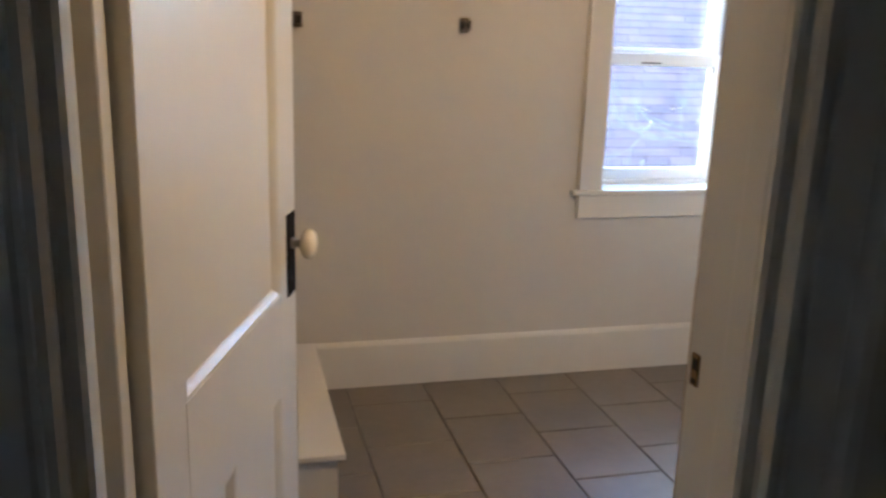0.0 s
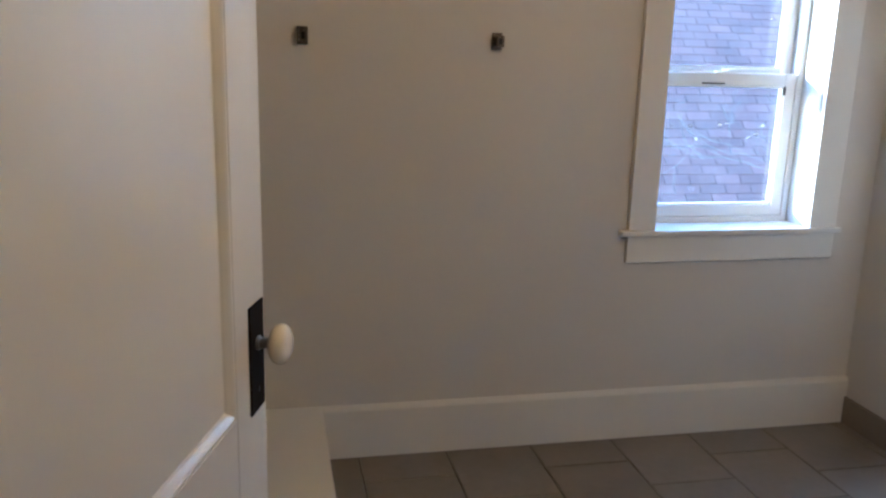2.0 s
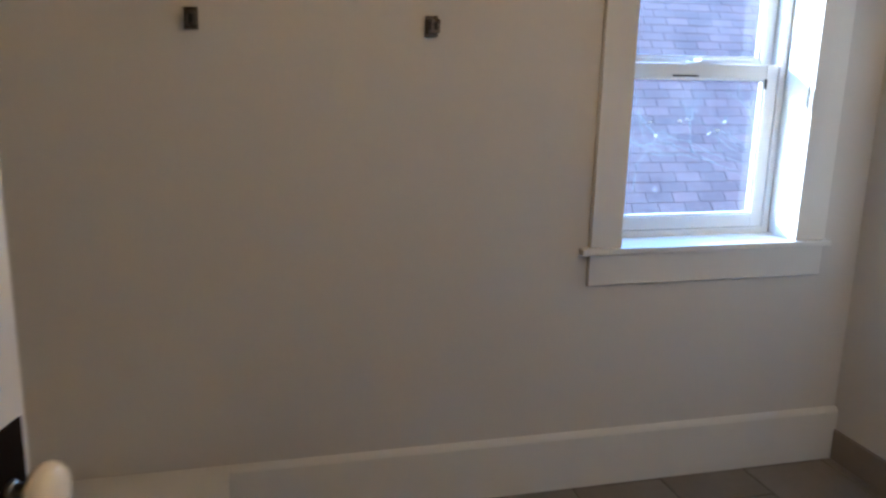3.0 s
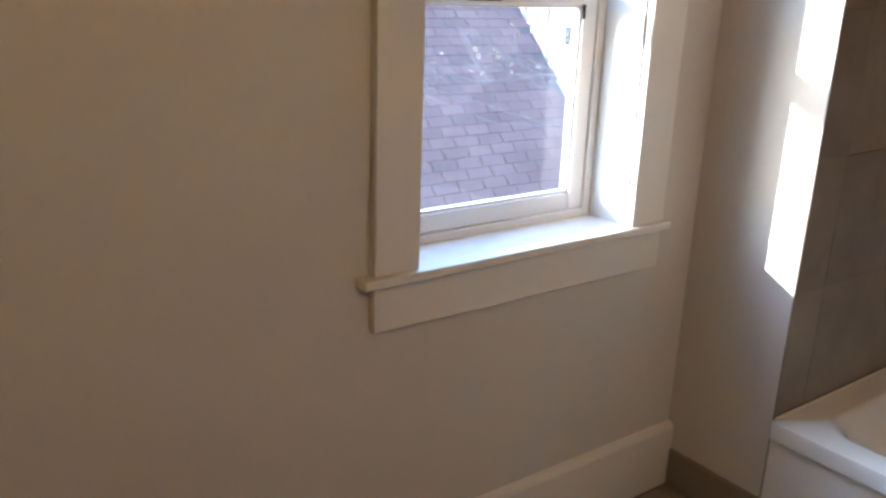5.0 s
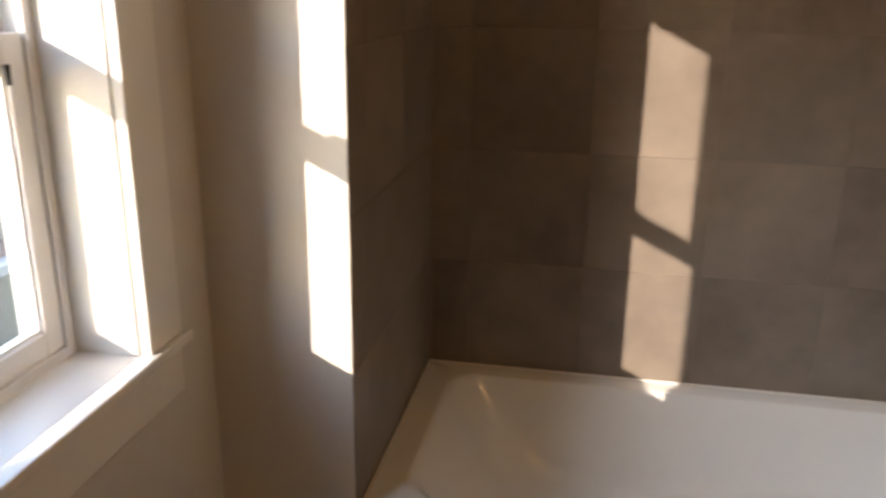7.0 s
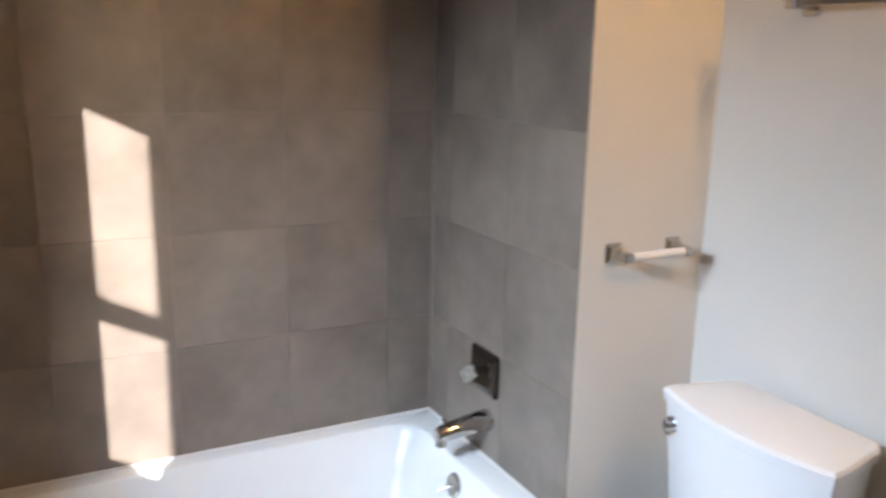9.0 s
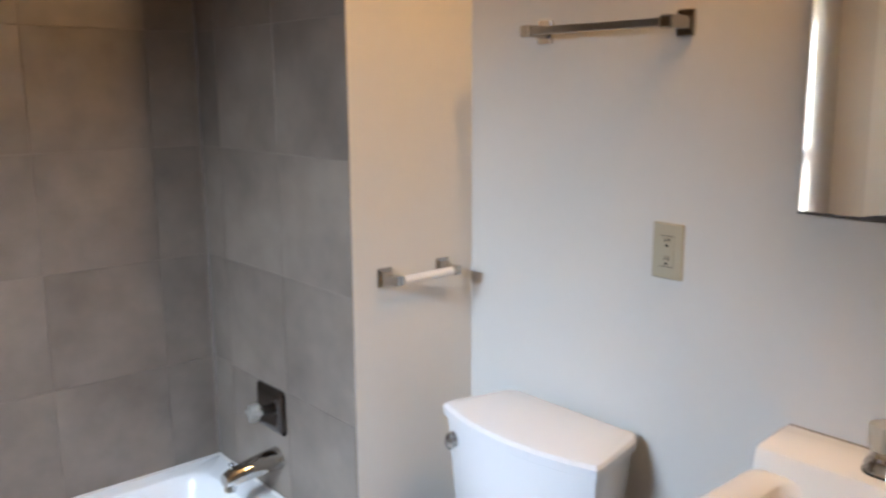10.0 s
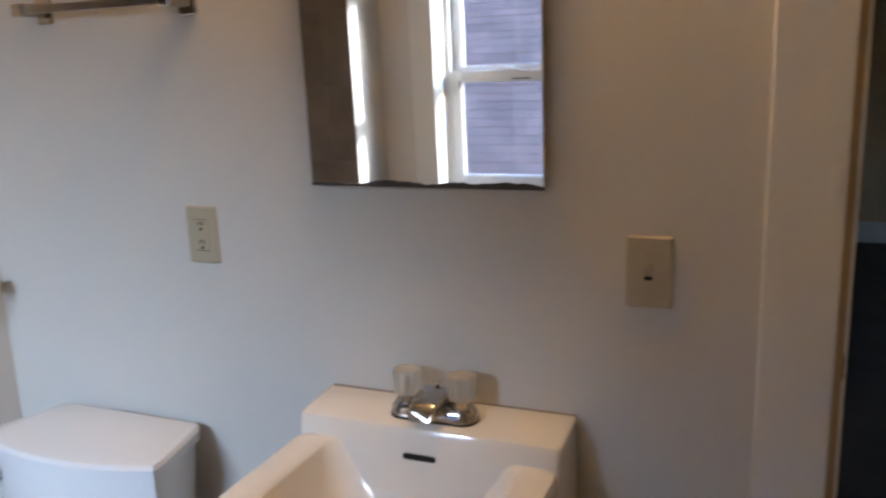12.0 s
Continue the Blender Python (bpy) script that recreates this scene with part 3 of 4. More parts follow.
# ---- fixtures ----
def bathtub():
    t = thing("bathtub", (0.375, -1.07, 0), "white enamelled alcove bathtub with a plain apron", "bathtub")
    x0, x1, y0, y1 = -0.016, TUB_E - 0.002, TUB_S + 0.002, TUB_N - 0.002
    bm = bmesh.new()

    def ring(z, fx, bx, sy, ny, r):
        return rounded(x0 + fx, x1 - bx, y0 + sy, y1 - ny, r, z, 10)

    loft(bm, [ring(0.285, 0.004, 0, 0, 0, 0.004), ring(0.322, 0.0, 0, 0, 0, 0.006), ring(0.331, 0.003, 0, 0, 0, 0.008), ring(RIM, 0.012, 0, 0, 0, 0.012),
              ring(RIM, 0.075, 0.045, 0.075, 0.07, 0.09), ring(RIM - 0.004, 0.086, 0.054, 0.083, 0.08, 0.1), ring(RIM - 0.02, 0.095, 0.062, 0.09, 0.094, 0.11),
              ring(0.2, 0.112, 0.078, 0.112, 0.17, 0.13), ring(0.1, 0.135, 0.1, 0.135, 0.25, 0.14), ring(0.06, 0.165, 0.13, 0.16, 0.3, 0.14), ring(0.045, 0.215, 0.18, 0.22, 0.36, 0.11)],
         cap0=False)
    part("basin", bm, ENAMEL, t, smooth=True)
    bm = bmesh.new()
    extruded(bm, [(x0 + 0.004, 0, 0.295), (x0 + 0.012, 0, 0.285), (x0 + 0.016, 0, 0.05), (x0 + 0.006, 0, 0.04), (x0 + 0.006, 0, 0.0), (x0 + 0.04, 0, 0.0), (x0 + 0.04, 0, 0.295)],
             (0, y0, 0), (0, y1, 0))
    part("apron", bm, ENAMEL, t)
    bm = bmesh.new()
    turned(bm, (0.385, TUB_S + 0.1, 0.262), (0, 1, 0.18), [(0, 0.036), (0.006, 0.036), (0.011, 0.032), (0.013, 0.02)])
    ov = part("overflow_plate", bm, CHROME, t, "round chrome overflow plate", True)
    bm = rod(bmesh.new(), (0.385, TUB_S + 0.112, 0.264), (0.4, TUB_S + 0.145, 0.25), 0.005, 0.004)
    part("trip_lever", bm, CHROME, ov, smooth=True)
    bm = bmesh.new()
    turned(bm, (0.38, TUB_S + 0.32, 0.045), (0, 0, 1), [(0, 0.03), (0.003, 0.03), (0.004, 0.02)])
    part("drain", bm, CHROME, t, "chrome drain", True)
    part("caulk", boxes(((TUB_E - 0.007, y0, RIM), (TUB_E - 0.0005, y1, RIM + 0.006)), ((0.0, y1 - 0.006, RIM), (TUB_E - 0.007, y1, RIM + 0.006)),
                        ((0.0, y0, RIM), (TUB_E - 0.007, y0 + 0.006, RIM + 0.006)), bevel=0.0015), WHITE_PLASTIC, t, "bead of off-white caulk")


bathtub()


def tub_valve():
    v = thing("tub_valve", (0.4, TUB_S, 0.595), "square chrome shower valve with a clear knob on the tile", "valve")
    bm = bmesh.new()
    loops = []
    for d, a in ((0.0, 0.0), (0.006, 0.0), (0.013, 0.012), (0.015, 0.03)):
        r = 0.012
        loops.append([(p[0], TUB_S + 0.001 + d, p[1]) for p in rounded(0.328 + a, 0.474 - a, 0.532 + a * 0.8, 0.658 - a * 0.8, r, 0, 5)])
    loft(bm, loops)
    part("escutcheon", bm, DARK_CHROME, v, smooth=True)
    part("stem", rod(bmesh.new(), (0.4, TUB_S + 0.015, 0.595), (0.4, TUB_S + 0.045, 0.595), 0.013), CHROME, v, smooth=True)
    bm = bmesh.new()
    seg = 40
    loops = []
    for d, s in ((0.04, 0.5), (0.044, 0.9), (0.062, 1.0), (0.07, 0.92), (0.073, 0.5)):
        loops.append([(0.4 + s * (0.019 + 0.007 * math.cos(4 * a)) * math.cos(a), TUB_S + d, 0.595 + s * (0.019 + 0.007 * math.cos(4 * a)) * math.sin(a))
                      for a in (2 * math.pi * i / seg for i in range(seg))])
    loft(bm, loops)
    part("knob", bm, ACRYLIC, v, "clear acrylic cross knob", True)
    s = thing("tub_spout", (0.385, TUB_S, 0.45), "polished chrome tub spout with diverter", "spout")
    bm = bmesh.new()
    seg = 24
    loops = []
    for k in range(11):
        u = k / 10
        y = TUB_S + 0.001 + 0.162 * u
        z = 0.452 - 0.018 * u ** 1.6
        rx = 0.032 - 0.009 * u if k else 0.036
        rz = (0.032 - 0.008 * u) * (0.75 if k == 10 else 1)
        loops.append([(0.385 + rx * math.cos(a), y, z + rz * math.sin(a)) for a in (2 * math.pi * i / seg for i in range(seg))])
    loft(bm, loops)
    part("body", bm, CHROME, s, smooth=True)
    part("outlet", rod(bmesh.new(), (0.385, TUB_S + 0.146, 0.43), (0.385, TUB_S + 0.148, 0.402), 0.018, 0.016), CHROME, s, smooth=True)
    bm = rod(bmesh.new(), (0.385, TUB_S + 0.14, 0.455), (0.385, TUB_S + 0.14, 0.472), 0.004)
    ball(bm, (0.385, TUB_S + 0.14, 0.475), (0.008, 0.008, 0.006), 12)
    part("diverter", bm, CHROME, s, smooth=True)


tub_valve()


def tank_outline(grow, z, n=14):
    """Tank seen from above: flat back, splayed sides, bowed front."""
    pts = []
    fl, fr, bl, br = -0.142 + grow, -0.6 - grow, -0.183 + grow, -0.565 - grow
    yb, yf, bow = -2.187 - min(grow, 0), -1.995 + grow, 0.042
    for i in range(n + 1):
        u = i / n
        x = fl + (fr - fl) * u
        pts.append((x, yf + bow * (1 - (2 * u - 1) ** 2), z))
    pts += [(fr - 0.0, yf - 0.025, z), (br - 0.003, yb + 0.02, z), (br + 0.012, yb, z), (bl - 0.012, yb, z), (bl + 0.003, yb + 0.02, z), (fl, yf - 0.025, z)]
    return pts


def toilet():
    t = thing("toilet", (-0.371, -1.85, 0), "white porcelain close-coupled toilet with a curved tank", "toilet")
    bm = bmesh.new()
    loft(bm, [tank_outline(-0.05, 0.37), tank_outline(-0.042, 0.385), tank_outline(-0.022, 0.45), tank_outline(-0.006, 0.70)])
    part("tank", bm, PORCELAIN, t, smooth=True)
    bm = bmesh.new()
    loft(bm, [tank_outline(-0.006, 0.696), tank_outline(0.0, 0.7), tank_outline(0.002, 0.72), tank_outline(-0.003, 0.728), tank_outline(-0.012, 0.731)])
    part("tank_lid", bm, PORCELAIN, t, smooth=True)
    lv = bmesh.new()
    turned(lv, (-0.182, -1.995, 0.65), (0.12, 1, 0), [(0, 0.019), (0.008, 0.019), (0.013, 0.013), (0.022, 0.011)])
    lever = part("flush_lever", lv, CHROME, t, "polished chrome trip lever", True)
    part("lever_knob", ball(bmesh.new(), (-0.183, -1.976, 0.649), (0.014, 0.011, 0.022), 18), CHROME, lever, smooth=True)

    def oval(z, hx, y0, y1, n=36):
        cy, hy = (y0 + y1) / 2, (y1 - y0) / 2
        return [(-0.371 + hx * math.cos(a), cy + hy * math.sin(a) + 0.02 * math.sin(a) ** 2 * (1 if math.sin(a) > 0 else -1), z) for a in (2 * math.pi * i / n for i in range(n))]

    bm = bmesh.new()
    loft(bm, [oval(0.0, 0.105, -2.08, -1.64), oval(0.03, 0.1, -2.07, -1.65), oval(0.15, 0.095, -2.06, -1.66), oval(0.24, 0.12, -2.1, -1.58), oval(0.32, 0.165, -2.14, -1.52), oval(0.365, 0.185, -2.16, -1.5),
              oval(0.38, 0.185, -2.16, -1.5), oval(0.384, 0.18, -2.155, -1.505)])
    part("bowl", bm, PORCELAIN, t, smooth=True)
    bm = bmesh.new()
    loft(bm, [oval(0.385, 0.187, -1.93, -1.5), oval(0.4, 0.19, -1.93, -1.495), oval(0.405, 0.186, -1.926, -1.5)])
    part("seat", bm, WHITE_PLASTIC, t, smooth=True)
    bm = bmesh.new()
    loft(bm, [oval(0.406, 0.186, -1.94, -1.5), oval(0.42, 0.188, -1.94, -1.496), oval(0.428, 0.175, -1.93, -1.51)])
    part("seat_lid", bm, WHITE_PLASTIC, t, "closed white seat lid", True)


toilet()


def sink():
    X0, X1 = -1.363, -0.871
    s = thing("wall_sink", ((X0 + X1) / 2, -2.0, 0.55), "glossy bisque-white wall-hung sink with a raised back ledge", "sink")
    bm = bmesh.new()
    yb, yf = -2.092, -1.745

    def ring(z, dx, front, back, r):
        return rounded(X0 + dx, X1 - dx, yb + back, yf - front, r, z, 8)

    loft(bm, [ring(0.6, 0.16, 0.16, 0.02, 0.05), ring(0.64, 0.12, 0.1, 0.005, 0.06), ring(0.7, 0.03, 0.03, 0, 0.04), ring(0.735, 0.004, 0.002, 0, 0.025), ring(0.785, 0, 0, 0, 0.025), ring(0.797, 0.004, 0.004, 0, 0.026),
              ring(0.8, 0.012, 0.012, 0.0, 0.026), ring(0.8, 0.058, 0.058, 0.001, 0.03), ring(0.794, 0.066, 0.068, 0.004, 0.035), ring(0.77, 0.073, 0.08, 0.007, 0.045),
              ring(0.7, 0.095, 0.11, 0.02, 0.07), ring(0.672, 0.13, 0.14, 0.05, 0.07), ring(0.665, 0.18, 0.15, 0.1, 0.04)])
    part("basin", bm, BISQUE, s, smooth=True)
    bm = bmesh.new()
    prof = [(-2.213, 0.62), (-2.213, 0.842), (-2.205, 0.8455), (-2.105, 0.838), (-2.095, 0.834), (-2.0895, 0.824), (-2.085, 0.785), (-2.075, 0.72), (-2.095, 0.66), (-2.12, 0.62)]
    loops = []
    for x, g in ((X0, 0.006), (X0 + 0.003, 0.002), (X0 + 0.008, 0.0), (X1 - 0.008, 0.0), (X1 - 0.003, 0.002), (X1, 0.006)):
        loops.append([(x, y + (g if y < -2.2 else -g), z - g * 0.7 if z > 0.7 else z + g) for y, z in prof])
    loft(bm, loops)
    part("back_ledge", bm, BISQUE, s, smooth=True)
    bm = bmesh.new()
    lo = [[(p[0], -2.0837 + d + (p[1] - 0.786) * -0.1, p[1]) for p in rounded(-1.114 - 0.031 + a, -1.114 + 0.031 - a, 0.786 - 0.005 + a, 0.786 + 0.005 - a, 0.0045, 0, 5)] for d, a in ((-0.006, 0), (0.0014, 0.0))]
    loft(bm, lo)
    part("overflow_slot", bm, BLACK, s, "black overflow slot")
    bm = bmesh.new()
    turned(bm, (-1.115, -1.93, 0.6655), (0, 0, 1), [(0, 0.028), (0.003, 0.028), (0.0035, 0.018)])
    part("drain", bm, CHROME, s, "chrome drain", True)
    part("wall_joint", box(bmesh.new(), (X0 + 0.004, -2.216, 0.841), (X1 - 0.004, -2.2115, 0.845), 0.001), WALL_GROUT, s, "cracked grey caulk line")
    part("trap", rod(rod(bmesh.new(), (-1.115, -1.96, 0.61), (-1.115, -1.96, 0.42), 0.019), (-1.115, -1.96, 0.43), (-1.115, -2.216, 0.45), 0.017), CHROME, s, smooth=True)

    cx, cy, z0 = -1.121, -2.145, 0.84
    bm = bmesh.new()
    loft(bm, [rounded(cx - 0.082 + a, cx + 0.082 - a, cy - 0.028 + a, cy + 0.028 - a, 0.0275 - a, z0 + z, 8) for z, a in ((0, 0), (0.016, 0.001), (0.022, 0.005), (0.024, 0.012))])
    f = part("faucet", bm, CHROME, s, "chrome centerset faucet", True)
    bm = bmesh.new()
    loft(bm, [rounded(cx - 0.084, cx + 0.084, cy - 0.03, cy + 0.03, 0.029, z0 + z, 8) for z in (-0.001, 0.0022)])
    part("gasket", bm, BLACK, f, "thin black rim under the faucet base", True)
    bm = bmesh.new()
    loops = []
    for k in range(9):
        u = k / 8
        y = cy - 0.014 + 0.082 * u
        z = z0 + 0.034 + 0.008 * math.sin(u * 2.4) - 0.013 * u
        hw, hh = 0.03 - 0.006 * u, 0.017 - 0.004 * u
        if k == 8:
            hw, hh = hw - 0.004, hh - 0.004
        loops.append([(p[0], y - (p[1] - z) * 0.9 * max(0.0, u - 0.5), p[1]) for p in rounded(cx - hw, cx + hw, z - hh, z + hh, min(hw, hh) * 0.55, 0, 5)])
    loft(bm, loops)
    part("spout", bm, CHROME, f, smooth=True)
    part("aerator", rod(bmesh.new(), (cx, cy + 0.048, z0 + 0.024), (cx, cy + 0.049, z0 + 0.012), 0.012, 0.0115), CHROME, f, smooth=True)
    bm = rod(bmesh.new(), (cx, cy - 0.018, z0 + 0.02), (cx, cy - 0.018, z0 + 0.052), 0.0025, seg=10)
    ball(bm, (cx, cy - 0.018, z0 + 0.055), (0.006, 0.006, 0.005), 12)
    part("pop_up_rod", bm, CHROME, f, smooth=True)
    for x in (cx - 0.052, cx + 0.052):
        part("handle_base", turned(bmesh.new(), (x, cy, z0 + 0.02), (0, 0, 1), [(0, 0.023), (0.008, 0.021), (0.014, 0.014), (0.018, 0.012)]), CHROME, f, smooth=True)
        bm = bmesh.new()
        seg = 48
        loops = []
        for d, r in ((0.036, 0.014), (0.039, 0.021), (0.046, 0.024), (0.078, 0.0265), (0.083, 0.024), (0.085, 0.016)):
            loops.append([(x + (r + 0.0016 * math.cos(8 * a)) * math.cos(a), cy + (r + 0.0016 * math.cos(8 * a)) * math.sin(a), z0 + d) for a in (2 * math.pi * i / seg for i in range(seg))])
        loft(bm, loops)
        part("handle", bm, ACRYLIC, f, "fluted clear acrylic handle", True)
        part("handle_screw", rod(bmesh.new(), (x, cy, z0 + 0.036), (x, cy, z0 + 0.07), 0.006, seg=12), CHROME, f)


sink()


def wall_mirror():
    x0, x1, z0, z1 = -1.311, -0.869, 1.238, 1.84
    y = Y_S
    m = thing("wall_mirror", ((x0 + x1) / 2, y, z0), "plain rectangular wall mirror with black flaking bottom edge", "mirror")
    part("backing", box(bmesh.new(), (x0 + 0.003, y, z0 + 0.004), (x1 - 0.003, y + 0.012, z1 - 0.003), 0.001), MIRROR_BACK, m)
    bm = bmesh.new()
    loft(bm, [[(x0, y + 0.013, z0), (x1, y + 0.013, z0), (x1, y + 0.013, z1), (x0, y + 0.013, z1)], [(x0, y + 0.0165, z0), (x1, y + 0.0165, z0), (x1, y + 0.0165, z1), (x0, y + 0.0165, z1)],
              [(x0 + 0.003, y + 0.0175, z0 + 0.003), (x1 - 0.003, y + 0.0175, z0 + 0.003), (x1 - 0.003, y + 0.0175, z1 - 0.003), (x0 + 0.003, y + 0.0175, z1 - 0.003)]])
    part("mirror_glass", bm, MIRROR, m, "silvered glass")
    rnd = random.Random(5)
    bm = bmesh.new()
    n = 60
    up, lo = [], []
    h = 0.004
    for i in range(n + 1):
        x = x0 + (x1 - x0) * i / n
        h += rnd.uniform(-0.0022, 0.0022)
        h = min(0.0115, max(0.0035, h))
        if 0.02 < i / n < 0.14 or 0.28 < i / n < 0.34:
            h = max(h, 0.007)
        up.append((x, y + 0.0186, z0 + h))
        lo.append((x, y + 0.0186, z0 - 0.001))
    for i in range(n):
        bm.faces.new([bm.verts.new(p) for p in (lo[i], lo[i + 1], up[i + 1], up[i])])
    bmesh.ops.remove_doubles(bm, verts=bm.verts[:], dist=1e-6)
    bmesh.ops.solidify(bm, geom=bm.faces[:], thickness=-0.0012)
    part("chipped_edge", bm, MIRROR_BACK, m, "black flaked silvering")
    # the mirror hangs a little forward at the top and askew
    m.matrix_basis = Matrix.Translation(((x0 + x1) / 2, y + 0.002, z0)) @ Matrix.Rotation(radians(0.65), 4, "Z") @ Matrix.Rotation(radians(-0.95), 4, "X")


wall_mirror()


def vanity_lamp():
    cx, z = -1.06, 2.15
    v = thing("vanity_lamp", (cx, Y_S, z), "two-globe bathroom wall lamp above the mirror, lit warm", "wall lamp")
    part("backplate", box(bmesh.new(), (cx - 0.17, Y_S, z - 0.045), (cx + 0.17, Y_S + 0.025, z + 0.045), 0.006), CHROME, v)
    for x in (cx - 0.095, cx + 0.095):
        a = part("arm", rod(bmesh.new(), (x, Y_S + 0.02, z), (x, Y_S + 0.075, z), 0.018), CHROME, v, smooth=True)
        part("globe", ball(bmesh.new(), (x, Y_S + 0.115, z), (0.048, 0.048, 0.048)), GLOW, a, "frosted lit glass globe", True)


vanity_lamp()


def plates():
    y = Y_S
    o = thing("wall_outlet", (-0.594, y, 1.132), "almond plastic duplex outlet plate on the painted wall", "outlet")
    bm = bmesh.new()
    loft(bm, [[(p[0], y + d, p[1]) for p in rounded(-0.594 - 0.0365 + a, -0.594 + 0.0365 - a, 1.132 - 0.0585 + a, 1.132 + 0.0585 - a, 0.004, 0, 3)] for d, a in ((0.0, 0), (0.003, 0), (0.0055, 0.003))])
    pl = part("cover_plate", bm, ALMOND, o)
    part("receptacle", box(bmesh.new(), (-0.594 - 0.0165, y + 0.005, 1.132 - 0.0335), (-0.594 + 0.0165, y + 0.0075, 1.132 + 0.0335), 0.001), ALMOND, pl)
    for zc in (1.151, 1.113):
        part("slots", boxes(((-0.5995, y + 0.0066, zc + 0.0005), (-0.597, y + 0.0081, zc + 0.0095)), ((-0.591, y + 0.0066, zc + 0.001), (-0.5885, y + 0.0081, zc + 0.0085)),
                            ((-0.5972, y + 0.0066, zc - 0.0095), (-0.5908, y + 0.0081, zc - 0.0042))), BLACK, pl)
    for zg in (1.1635, 1.0995):
        part("gap", boxes(((-0.6105, y + 0.0066, zg), (-0.5775, y + 0.0079, zg + 0.001))), BLACK, pl)
    for z in (1.178, 1.086):
        part("screw", rod(bmesh.new(), (-0.594, y + 0.005, z), (-0.594, y + 0.0064, z), 0.003, seg=12), ALMOND, pl)
    s = thing("light_switch", (-1.48, y, 1.111), "almond plastic toggle switch plate on the painted wall", "light switch")
    bm = bmesh.new()
    loft(bm, [[(p[0], y + d, p[1]) for p in rounded(-1.48 - 0.0375 + a, -1.48 + 0.0375 - a, 1.111 - 0.06 + a, 1.111 + 0.06 - a, 0.004, 0, 3)] for d, a in ((0.0, 0), (0.003, 0), (0.0055, 0.003))])
    pl = part("cover_plate", bm, ALMOND, s)
    part("toggle_slot", box(bmesh.new(), (-1.4865, y + 0.005, 1.098), (-1.4735, y + 0.0063, 1.1045)), BLACK, pl)
    bm = bmesh.new()
    loft(bm, [[(p[0], y + d, p[1] + d * 0.5) for p in rounded(-1.48 - 0.0055 + a, -1.48 + 0.0055 - a, 1.1095 + a, 1.123 - a, 0.0015, 0, 3)] for d, a in ((0.005, 0), (0.016, 0.001), (0.0175, 0.002))])
    part("toggle", bm, ALMOND, pl)
    for z in (1.141, 1.081):
        part("screw", rod(bmesh.new(), (-1.48, y + 0.005, z), (-1.48, y + 0.0066, z), 0.0032, seg=12), DULL_METAL, pl)


plates()


def square_post(bm, x, y, z, out, length, w=0.044, h=0.05):
    """A square stepped wall post that sticks out along the vector out."""
    o = Vector(out)
    side = Vector((o.y, -o.x, 0))
    loops = []
    for d, k in ((0, 0.92), (0.005, 0.92), (0.011, 0.62), (length * 0.45, 0.4), (length, 0.44), (length + 0.003, 0.36)):
        c = Vector((x, y, z)) + o * d
        a, b = side * (w / 2 * k), Vector((0, 0, h / 2 * k))
        loops.append([c - a - b, c + a - b, c + a + b, c - a + b])
    return loft(bm, loops)


def towel_bar():
    t = thing("towel_bar", (-0.43, Y_S, 1.585), "polished chrome square towel bar on wall posts", "towel bar")
    for x in (-0.248, -0.612):
        pl = part("wall_plate", box(bmesh.new(), (x - 0.02, Y_S, 1.559), (x + 0.02, Y_S + 0.008, 1.611), 0.003), CHROME, t)
        part("arm", box(bmesh.new(), (x - 0.014, Y_S + 0.008, 1.572), (x + 0.014, Y_S + 0.074, 1.598), 0.0035), CHROME, pl)
    # duller metal than the arms: the bar's dark reflections put into its colour
    part("bar", box(bmesh.new(), (-0.598, -2.165, 1.577), (-0.262, -2.148, 1.593), 0.0015), DULL_METAL, t, "square metal bar")


towel_bar()


def paper_holder():
    t = thing("toilet_paper_holder", (0, -2.02, 1.02), "empty chrome toilet paper holder with a white roller", "paper holder")
    for y in (-1.93, -2.112):
        part("post", square_post(bmesh.new(), 0, y, 1.02, (-1, 0, 0), 0.062), CHROME, t)
    bm = rod(bmesh.new(), (-0.056, -1.944, 1.02), (-0.056, -2.02, 1.02), 0.0095)
    rod(bm, (-0.056, -2.02, 1.02), (-0.056, -2.098, 1.02), 0.0108)
    part("roller", bm, WHITE_PLASTIC, t, "white plastic spring roller", True)


paper_holder()


def wall_hook(x, z):
    h = thing("wall_post", (x, 0, z), "small square chrome towel post with its bar missing", "wall hook", group="towel posts on the window wall")
    part("base", box(bmesh.new(), (x - 0.017, -0.008, z - 0.027), (x + 0.017, 0.0, z + 0.027), 0.002), TARNISHED, h)
    part("arm", box(bmesh.new(), (x - 0.013, -0.05, z - 0.018), (x + 0.013, -0.008, z + 0.018), 0.003), TARNISHED, h)
    part("socket", boxes(((x + 0.0128, -0.042, z - 0.011), (x + 0.0136, -0.02, z + 0.011)), ((x - 0.0136, -0.042, z - 0.011), (x - 0.0128, -0.02, z + 0.011)), ((x - 0.005, -0.0506, z - 0.01), (x + 0.005, -0.0498, z + 0.01))), BLACK, h)


wall_hook(-2.079, 1.411)
wall_hook(-1.465, 1.41)


def platform():
    p = thing("low_bench", (-2.33, -0.47, 0), "low white painted wooden box bench against the wall", "bench")
    part("top", box(bmesh.new(), (X_W, -0.935, 0.182), (-2.03, -0.022, 0.2), 0.003), TRIM, p)
    part("body", box(bmesh.new(), (X_W, -0.912, 0), (-2.05, -0.0225, 0.182), 0.002), TRIM, p)


platform()


for name in ("wall_sink", "toilet", "tub_valve", "tub_spout", "wall_outlet", "light_switch", "towel_bar", "toilet_paper_holder"):
    bpy.data.objects[name].location.z -= 0.006


# ---- outside ----
GROUND = -3.2
bm = bmesh.new()
